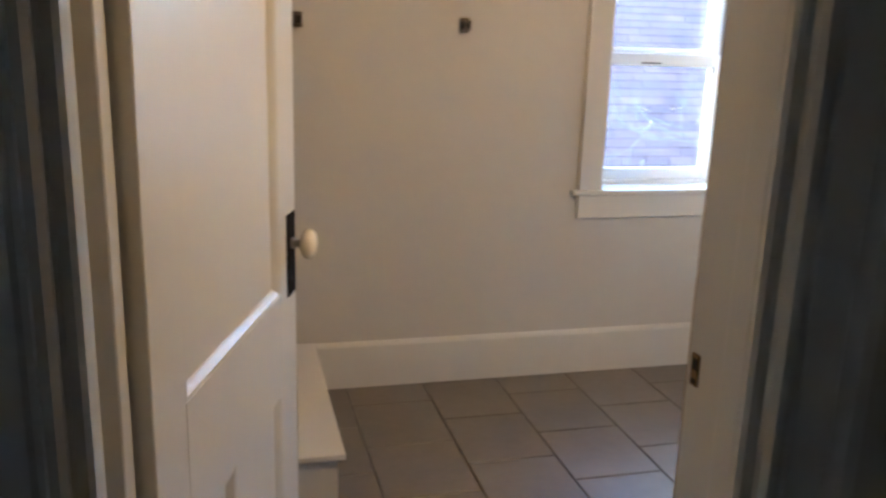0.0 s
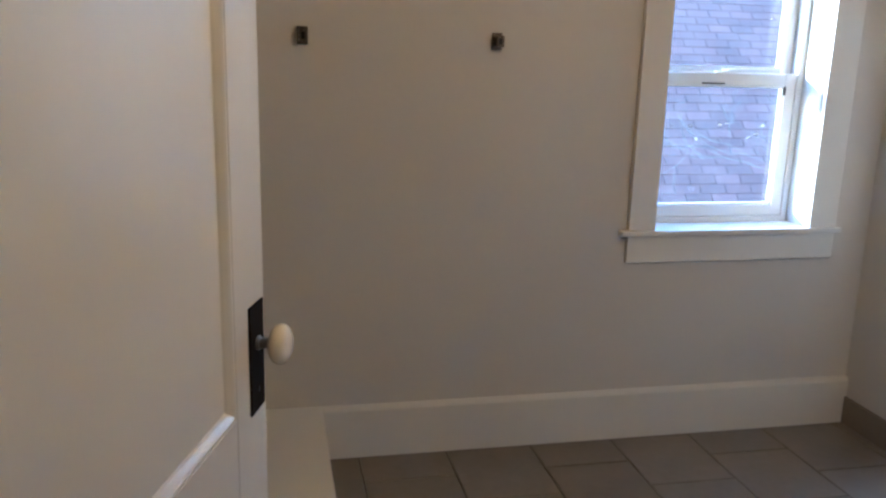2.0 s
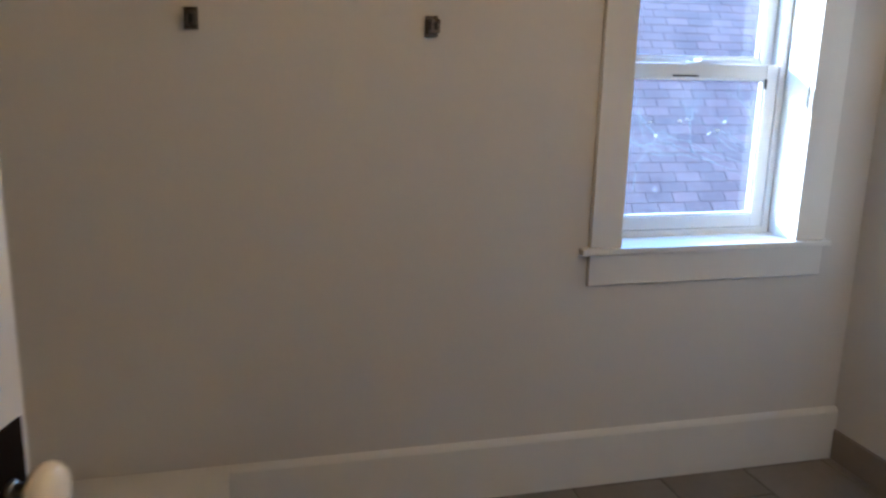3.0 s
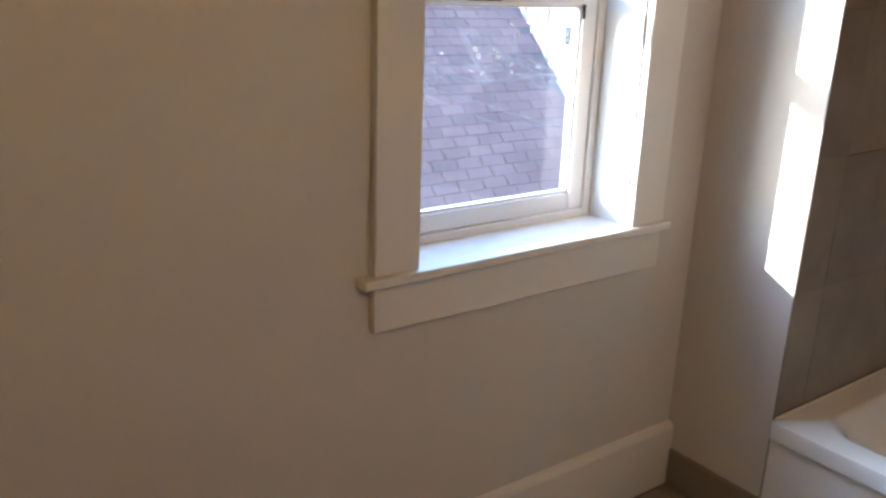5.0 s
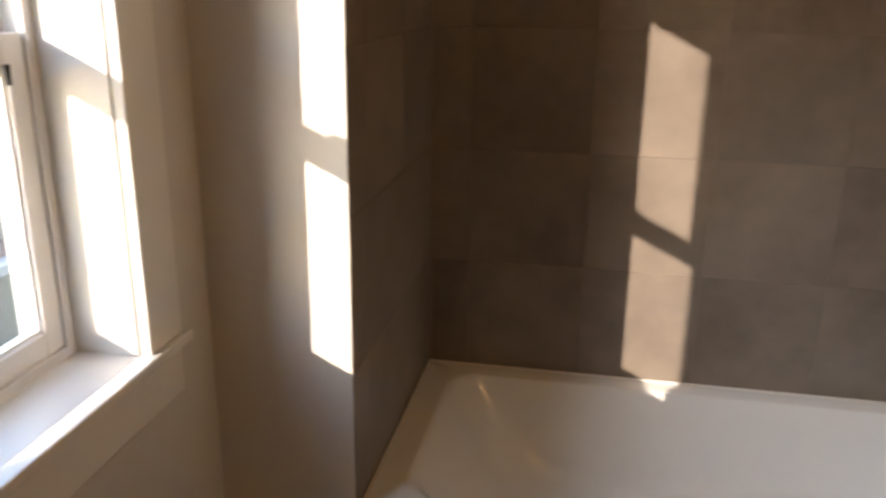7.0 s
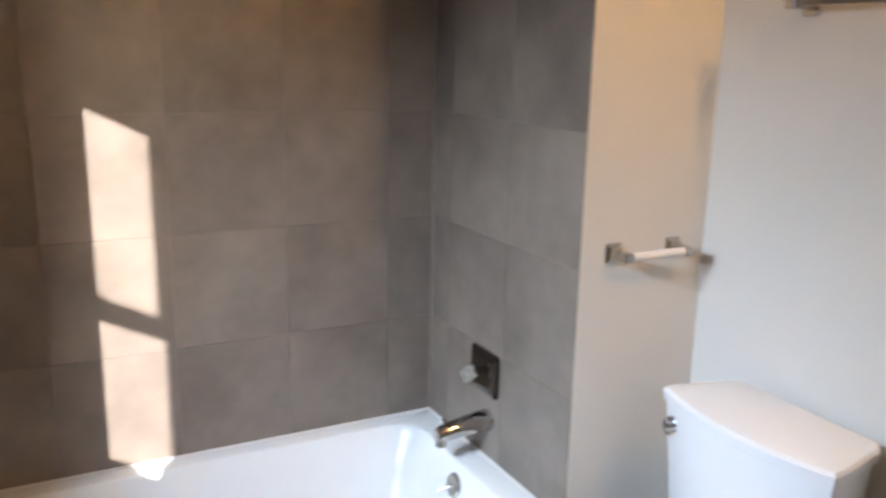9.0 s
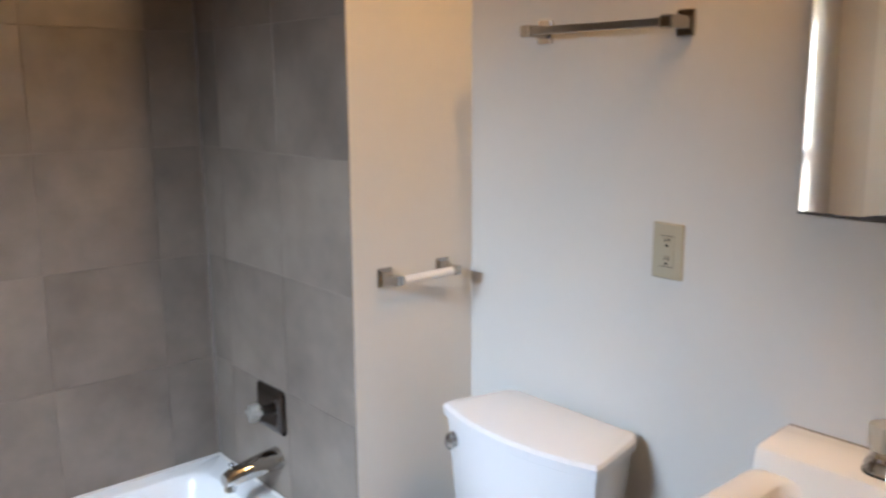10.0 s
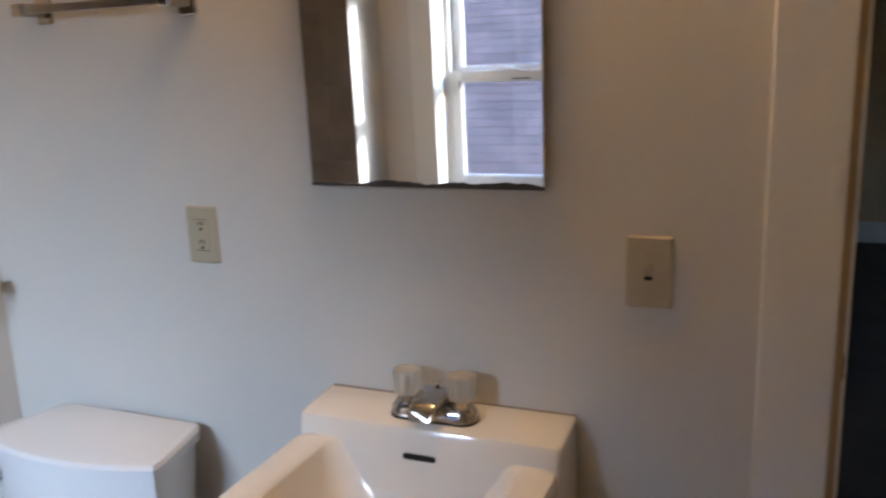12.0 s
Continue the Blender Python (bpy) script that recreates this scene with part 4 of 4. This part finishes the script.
box(bm, (-900, -900, GROUND - 0.5), (900, 900, GROUND))
struct("ground", bm, GRASS, "dry brown winter lawn between the houses", "ground")
struct("wall_lower_storey", boxes(((X_W - 0.14, Y_HALL, GROUND), (0.9, N1, -0.21)), ((BED_W - 0.14, BED_S - 0.14, GROUND), (BED_E + 0.14, Y_HALL - 0.004, -0.21))),
       SIDING, "plain grey wall of the storey below", "wall")
bm = bmesh.new()
box(bm, (16.5, -60, GROUND - 0.1), (25.5, 160, GROUND + 0.03))
struct("road", bm, ASPHALT, "grey asphalt street", "road")
bm = bmesh.new()
box(bm, (13.6, -60, GROUND - 0.1), (15.2, 160, GROUND + 0.06), 0.01)
struct("pavement", bm, CONCRETE, "pale concrete pavement beside the street", "pavement")

SLOPE = math.atan(1.05)
EAVE_Y, EAVE_Z, RAKE_X = 4.55, -1.06, 5.05
RIDGE_RUN = 5.4


def roof_point(x, s, lift=0.0):
    """A point on the neighbour's roof, s metres up the slope from the eave."""
    return Vector((x, EAVE_Y + s * math.cos(SLOPE) - lift * math.sin(SLOPE), EAVE_Z + s * math.sin(SLOPE) + lift * math.cos(SLOPE)))


def shingle_mesh(w, l):
    """One tab, lying up the slope, butt edge thick."""
    me = bpy.data.meshes.new("shingle")
    t = 0.009
    v = [(-w / 2, 0, 0), (w / 2, 0, 0), (w / 2, l, -0.002), (-w / 2, l, -0.002), (-w / 2 + 0.002, 0.001, t), (w / 2 - 0.002, 0.001, t), (w / 2 - 0.002, l, 0.002), (-w / 2 + 0.002, l, 0.002)]
    f = [(4, 5, 6, 7), (0, 1, 5, 4), (1, 2, 6, 5), (3, 0, 4, 7), (2, 3, 7, 6), (0, 3, 2, 1)]
    me.from_pydata(v, [], f)
    me.materials.append(SHINGLE)
    return me


def neighbour():
    hx0 = -8.0
    ridge = RIDGE_RUN / math.cos(SLOPE)
    h = thing("neighbour_house", ((hx0 + RAKE_X) / 2, EAVE_Y + RIDGE_RUN, GROUND), "neighbouring house with a faded red shingle roof and white gutter", "house")
    bm = bmesh.new()
    prof = [roof_point(0, -0.02), roof_point(0, ridge), Vector((0, EAVE_Y + 2 * RIDGE_RUN, EAVE_Z)), Vector((0, EAVE_Y + 2 * RIDGE_RUN, EAVE_Z - 0.15)), roof_point(0, ridge, -0.15), roof_point(0, -0.02, -0.12)]
    extruded(bm, prof, (hx0, 0, 0), (RAKE_X, 0, 0))
    roof = part("roof", bm, ROOF_FELT, h)
    m = boxes(((hx0 + 0.3, EAVE_Y + 0.35, GROUND), (RAKE_X - 0.25, EAVE_Y + 2 * RIDGE_RUN - 0.35, EAVE_Z - 0.02)))
    wall = part("wall", m, SIDING, h)
    for i in range(15):
        z = EAVE_Z - 0.15 - i * 0.145
        part("siding_board", box(bmesh.new(), (hx0 + 0.29, EAVE_Y + 0.335, z - 0.138), (RAKE_X - 0.24, EAVE_Y + 0.352, z), 0.002), SIDING, wall)
    g = bmesh.new()
    extruded(g, [(0, EAVE_Y - 0.02, EAVE_Z + 0.0), (0, EAVE_Y - 0.13, EAVE_Z + 0.0), (0, EAVE_Y - 0.14, EAVE_Z - 0.02), (0, EAVE_Y - 0.11, EAVE_Z - 0.12), (0, EAVE_Y - 0.02, EAVE_Z - 0.12), (0, EAVE_Y - 0.02, EAVE_Z - 0.11),
                 (0, EAVE_Y - 0.1, EAVE_Z - 0.11), (0, EAVE_Y - 0.125, EAVE_Z - 0.02)], (hx0, 0, 0), (RAKE_X + 0.03, 0, 0))
    part("gutter", g, GUTTER, h, "white metal eave gutter")
    part("fascia", box(bmesh.new(), (hx0, EAVE_Y - 0.018, EAVE_Z - 0.16), (RAKE_X, EAVE_Y + 0.01, EAVE_Z - 0.02)), GUTTER, h)
    part("soffit", box(bmesh.new(), (hx0, EAVE_Y + 0.01, EAVE_Z - 0.16), (RAKE_X, EAVE_Y + 0.34, EAVE_Z - 0.14)), GUTTER, h)
    for x in (2.6, RAKE_X - 0.45):
        part("downspout", box(bmesh.new(), (x, EAVE_Y + 0.2, GROUND), (x + 0.09, EAVE_Y + 0.33, EAVE_Z - 0.16), 0.008), GUTTER, h, "white downspout")
    # gable end wall and rake board
    gb = bmesh.new()
    a, b = RAKE_X - 0.25, RAKE_X - 0.24
    extruded(gb, [(0, EAVE_Y + 0.35, EAVE_Z - 0.02), (0, EAVE_Y + 2 * RIDGE_RUN - 0.35, EAVE_Z - 0.02), (0, EAVE_Y + RIDGE_RUN, EAVE_Z + RIDGE_RUN * 1.05 - 0.2)], (a, 0, 0), (b, 0, 0))
    part("gable", gb, SIDING, h)
    # tabs: near ones singly, the rest joined
    rnd = random.Random(3)
    tab, course = 0.305, 0.127
    me = shingle_mesh(tab - 0.005, course + 0.03)
    tilt = Matrix.Rotation(SLOPE, 4, "X")
    rest_v, rest_f = [], []
    rows = int(ridge / course)
    base_v = [Vector(v.co) for v in me.vertices]
    base_f = [tuple(p.vertices) for p in me.polygons]
    for r in range(rows):
        off = (r % 3) * tab / 3 + rnd.uniform(-0.02, 0.02)
        x = RAKE_X - tab / 2 - off + 0.02
        first = True
        while x > hx0:
            m = Matrix.Translation(roof_point(x, r * course - 0.02, 0.002 + rnd.uniform(0, 0.0025))) @ tilt @ Matrix.Rotation(rnd.uniform(-0.01, 0.01), 4, "Z")
            if x > 1.6 and r < 24:
                ob = new("shingle", me)
                ob.parent = roof
                ob.matrix_basis = m
            else:
                k = len(rest_v)
                rest_v.extend([m @ v for v in base_v])
                rest_f.extend([tuple(k + i for i in f) for f in base_f])
            x -= tab
    jm = bpy.data.meshes.new("shingles")
    jm.from_pydata(rest_v, [], rest_f)
    jm.materials.append(SHINGLE)
    ob = new("shingles", jm)
    ob.parent = roof
    tagged(ob, kind="stuff")


neighbour()


def tube(v, f, a, b, r0, r1, seg=5):
    """Adds one open tapered segment to lists of points and faces."""
    q = (b - a).to_track_quat("Z", "Y")
    k = len(v)
    for p, r in ((a, r0), (b, r1)):
        for i in range(seg):
            w = 2 * math.pi * i / seg
            v.append(p + q @ Vector((r * math.cos(w), r * math.sin(w), 0)))
    for i in range(seg):
        j = (i + 1) % seg
        f.append((k + i, k + j, k + seg + j, k + seg + i))


def twig(v, f, a, d, length, r, rnd, depth, leaves, thin=False):
    """A tapering, wandering branch that forks."""
    p, d = Vector(a), Vector(d).normalized()
    n = 6
    for i in range(n):
        q = p + d * (length / n)
        tube(v, f, p, q, r * (1 - 0.8 * i / n), r * (1 - 0.8 * (i + 1) / n))
        if depth and i >= 1 and rnd.random() < 0.75:
            side = (d + Vector((rnd.uniform(-0.9, 0.9), rnd.uniform(-0.9, 0.9), rnd.uniform(-0.4, 0.7)))).normalized()
            twig(v, f, q, side, length * rnd.uniform(0.35, 0.6), r * (1 - 0.8 * (i + 1) / n) * 0.7 + 0.0012, rnd, depth - 1, leaves, thin)
        d = (d + Vector((rnd.uniform(-0.25, 0.25), rnd.uniform(-0.25, 0.25), rnd.uniform(-0.12, 0.18)))).normalized()
        p = q
    if not depth and rnd.random() < (0.05 if thin else 0.4):
        leaves.append(p)


def tree(x, y, height, seed, limbs, aim=None):
    rnd = random.Random(seed)
    t = thing("tree", (x, y, GROUND), "nearly bare winter tree with pale twigs and a few dry leaves", "tree", group="winter trees")
    bm = bmesh.new()
    p = Vector((x, y, GROUND - 0.05))
    r, n = height * 0.013, 8
    pts = []
    for i in range(n):
        q = p + Vector((rnd.uniform(-0.06, 0.06), rnd.uniform(-0.06, 0.06), height * 0.75 / n))
        rod(bm, p, q, r * (1 - 0.09 * i), r * (1 - 0.09 * (i + 1)), seg=10, caps=False)
        pts.append((q, r * (1 - 0.09 * (i + 1))))
        p = q
    part("trunk", bm, BARK, t)
    leaves = []
    bv, bf = [], []
    for k in range(limbs):
        q, rr0 = pts[3 + k % 5]
        a = rnd.uniform(0, 2 * math.pi)
        d = Vector((math.cos(a), math.sin(a), rnd.uniform(0.2, 1.0)))
        if aim and k % 2 == 0:
            d = Vector(aim) + Vector((rnd.uniform(-0.25, 0.25), rnd.uniform(-0.25, 0.25), rnd.uniform(-0.2, 0.35)))
        twig(bv, bf, q, d, height * rnd.uniform(0.32, 0.5), rr0 * 0.2, rnd, (4 if k % 2 == 0 else 3) if aim else 2, leaves, aim is not None)
    me = bpy.data.meshes.new("branches")
    me.from_pydata(bv, [], bf)
    me.materials.append(BARK)
    ob = new("branches", me)
    ob.parent = t
    ob.matrix_parent_inverse = t.matrix_basis.inverted()
    lv, lf = [], []
    for c in leaves:
        for _ in range(2):
            o = c + Vector([rnd.uniform(-0.06, 0.06) for _ in range(3)])
            u = Vector([rnd.uniform(-1, 1) for _ in range(3)]).normalized() * 0.035
            w = u.cross(Vector((rnd.uniform(-1, 1), 0.3, 0.8))).normalized() * 0.02
            k = len(lv)
            lv.extend([o - u, o + w + Vector((0, 0, 0.004)), o + u, o - w - Vector((0, 0, 0.004))])
            lf.append((k, k + 1, k + 2, k + 3))
    me = bpy.data.meshes.new("leaves")
    me.from_pydata(lv, [], lf)
    me.materials.append(LEAF)
    ob = new("leaves", me)
    ob.parent = t
    ob.matrix_parent_inverse = t.matrix_basis.inverted()
    tagged(ob, "sparse dry brown leaves", kind="stuff")


tree(5.2, 1.7, 7.5, 11, 12, aim=(-0.55, 0.8, 0.02))
tree(8.7, 11.8, 5.6, 21, 12)
tree(12.0, 14.5, 8.0, 4, 9)
tree(10.5, 20.0, 8.0, 7, 9)
tree(29.0, 21.0, 9.0, 8, 9)
tree(30.0, 33.0, 9.0, 9, 9)


def car(x, y, heading, paint, label):
    c = thing("parked_car", (x, y, GROUND), label, "car", group="cars parked in the street")
    m = Matrix.Translation((x, y, GROUND + 0.03)) @ Matrix.Rotation(radians(heading), 4, "Z")

    def put(bm):
        bmesh.ops.transform(bm, matrix=m, verts=bm.verts[:])
        return bm

    bm = bmesh.new()
    prof = [(-2.2, 0.35), (-2.25, 0.6), (-2.1, 0.85), (-1.1, 0.95), (1.2, 0.98), (2.15, 0.9), (2.25, 0.6), (2.15, 0.33)]
    loft(bm, [[(px, w, pz - abs(w) * 0.03) for px, pz in prof] for w in (-0.88, -0.8, 0.8, 0.88)])
    body = part("body", put(bm), paint, c)
    bm = bmesh.new()
    loft(bm, [rounded(-1.25, 1.75, -0.8, 0.8, 0.15, 0.93, 4), rounded(-0.5, 1.35, -0.66, 0.66, 0.15, 1.38, 4)])
    part("cabin_glass", put(bm), CAR_GLASS, c)
    bm = bmesh.new()
    loft(bm, [rounded(-0.55, 1.4, -0.68, 0.68, 0.15, 1.37, 4), rounded(-0.4, 1.25, -0.6, 0.6, 0.15, 1.45, 4)])
    part("roof", put(bm), paint, c)
    for wx in (-1.4, 1.4):
        for s in (-1, 1):
            w = part("wheel", put(rod(bmesh.new(), (wx, s * 0.68, 0.33), (wx, s * 0.89, 0.33), 0.33, seg=20)), RUBBER, c)
            part("rim", put(rod(bmesh.new(), (wx, s * 0.885, 0.33), (wx, s * 0.9, 0.33), 0.2, seg=14)), DULL_METAL, w)
    for s in (-0.6, 0.6):
        part("headlight", put(box(bmesh.new(), (-2.26, s - 0.18, 0.62), (-2.18, s + 0.18, 0.76), 0.02)), WHITE_PLASTIC, body)


car(20.2, 19.0, 88, CAR_WHITE, "white sedan parked on the street")
car(24.0, 24.5, 92, CAR_BLUE, "grey-blue sedan parked on the street")
car(20.0, 26.0, 90, CAR_WHITE, "white sedan parked on the street")


def far_house(x, y, w, d, h, material, label="distant house across the street with a pitched roof", group="houses across the street"):
    b = thing("far_house", (x, y, GROUND), label, "house", group=group)
    part("wall", boxes(((x - w / 2, y - d / 2, GROUND), (x + w / 2, y + d / 2, GROUND + h))), material, b)
    bm = bmesh.new()
    extruded(bm, [(0, y - d / 2 - 0.4, GROUND + h), (0, y + d / 2 + 0.4, GROUND + h), (0, y, GROUND + h + d * 0.4)], (x - w / 2 - 0.3, 0, 0), (x + w / 2 + 0.3, 0, 0))
    part("roof", bm, ROOF_FELT, b)
    for k in range(3):
        yy = y - d / 2 + d * (k + 0.5) / 3
        for z in (GROUND + 1.0, GROUND + 3.7):
            wnd = part("window", box(bmesh.new(), (x - w / 2 - 0.06, yy - 0.5, z), (x - w / 2 + 0.02, yy + 0.5, z + 1.3), 0.01), TRIM, b)
            part("pane", box(bmesh.new(), (x - w / 2 - 0.07, yy - 0.42, z + 0.08), (x - w / 2 - 0.055, yy + 0.42, z + 1.22)), CAR_GLASS, wnd)


far_house(40, 26, 9, 11, 5.8, SIDING)
far_house(41, 42, 9, 12, 5.8, BRICK_FAR)
far_house(40, 9, 9, 12, 5.8, BRICK_FAR)


# ---- tiles of the floor and the tub walls ----
def lay_floor():
    owner = bpy.data.objects["floor"]
    px, py, gap, t = 0.31, 0.337, 0.0045, 0.012
    cache = {}
    k0 = -3
    for k in range(k0, 8):
        xa, xb = -1.905 + k * px, -1.905 + (k + 1) * px
        xa, xb = max(xa, X_W), min(xb, 0.0)
        if xb - xa < 0.02:
            continue
        y = -0.19 + 3 * py if k % 2 == 0 else -0.36 + 3 * py
        while y > Y_S:
            ya, yb = max(y - py, Y_S), min(y, 0.0)
            y -= py
            if yb - ya < 0.02:
                continue
            w, h = round(xb - xa - gap, 4), round(yb - ya - gap, 4)
            if (w, h) not in cache:
                cache[w, h] = slab("tile", w, h, t, FLOOR_TILE)
            ob = new("tile", cache[w, h])
            ob.parent = owner
            ob.matrix_basis = Matrix.Translation(((xa + xb) / 2, (ya + yb) / 2, random.uniform(-0.0006, 0.0))) @ Matrix.Rotation(random.uniform(-0.002, 0.002), 4, "X")


lay_floor()


def lay_wall(name, owner_name, bed, origin, ux, length, joint0, normal, label):
    """Large wall tiles, in courses from the tub rim up. origin: lower corner of the face; ux: the way along the wall."""
    owner = struct(name, bed, WALL_GROUT, label, "tiled wall")
    ux, nz = Vector(ux), Vector(normal)
    up = Vector((0, 0, 1))
    turn = Matrix((ux, up, nz)).transposed().to_4x4()
    if turn.determinant() < 0:
        turn = Matrix((-ux, up, nz)).transposed().to_4x4()
    px, pz, gap = 0.318, 0.3205, 0.0015
    cache = {}
    for r in range(-1, 7):
        za, zb = max(RIM - 0.03, 0.3345 + r * pz), min(CEILING, 0.3345 + (r + 1) * pz)
        if zb - za < 0.02:
            continue
        u = joint0 - 6 * px
        while u < length:
            a, b = max(u, 0.0), min(u + px, length)
            u += px
            if b - a < 0.012:
                continue
            w, h = round(b - a - gap, 4), round(zb - za - gap, 4)
            if (w, h) not in cache:
                cache[w, h] = slab("tile", w, h, 0.008, WALL_TILE, 0.0008)
            ob = new("tile", cache[w, h])
            ob.parent = owner
            c = Vector(origin) + ux * ((a + b) / 2) + up * ((za + zb) / 2)
            ob.matrix_basis = Matrix.Translation(c + nz * random.uniform(-0.0006, 0.0)) @ turn @ Matrix.Rotation(random.uniform(-0.0015, 0.0015), 4, "X")


lay_wall("wall_tiles_east", "", boxes(((TUB_E + 0.0025, TUB_S, RIM - 0.03), (TUB_E + 0.012, TUB_N, CEILING))), (TUB_E, TUB_S + 0.0095, 0), (0, 1, 0), TUB_N - TUB_S - 0.019, -1.38 - TUB_S, (-1, 0, 0),
         "taupe stone-look ceramic tiles behind the tub")
lay_wall("wall_tiles_north", "", boxes(((0.001, TUB_N + 0.0025, RIM - 0.03), (TUB_E, TUB_N + 0.01, CEILING))), (0.0, TUB_N, 0), (1, 0, 0), TUB_E, 0.125, (0, -1, 0),
         "taupe stone-look ceramic tiles on the alcove end wall")
lay_wall("wall_tiles_south", "", boxes(((0.001, TUB_S - 0.01, RIM - 0.03), (TUB_E, TUB_S - 0.0025, CEILING))), (0.0, TUB_S, 0), (1, 0, 0), TUB_E, 0.0, (0, 1, 0),
         "taupe stone-look ceramic tiles behind the tub faucet")
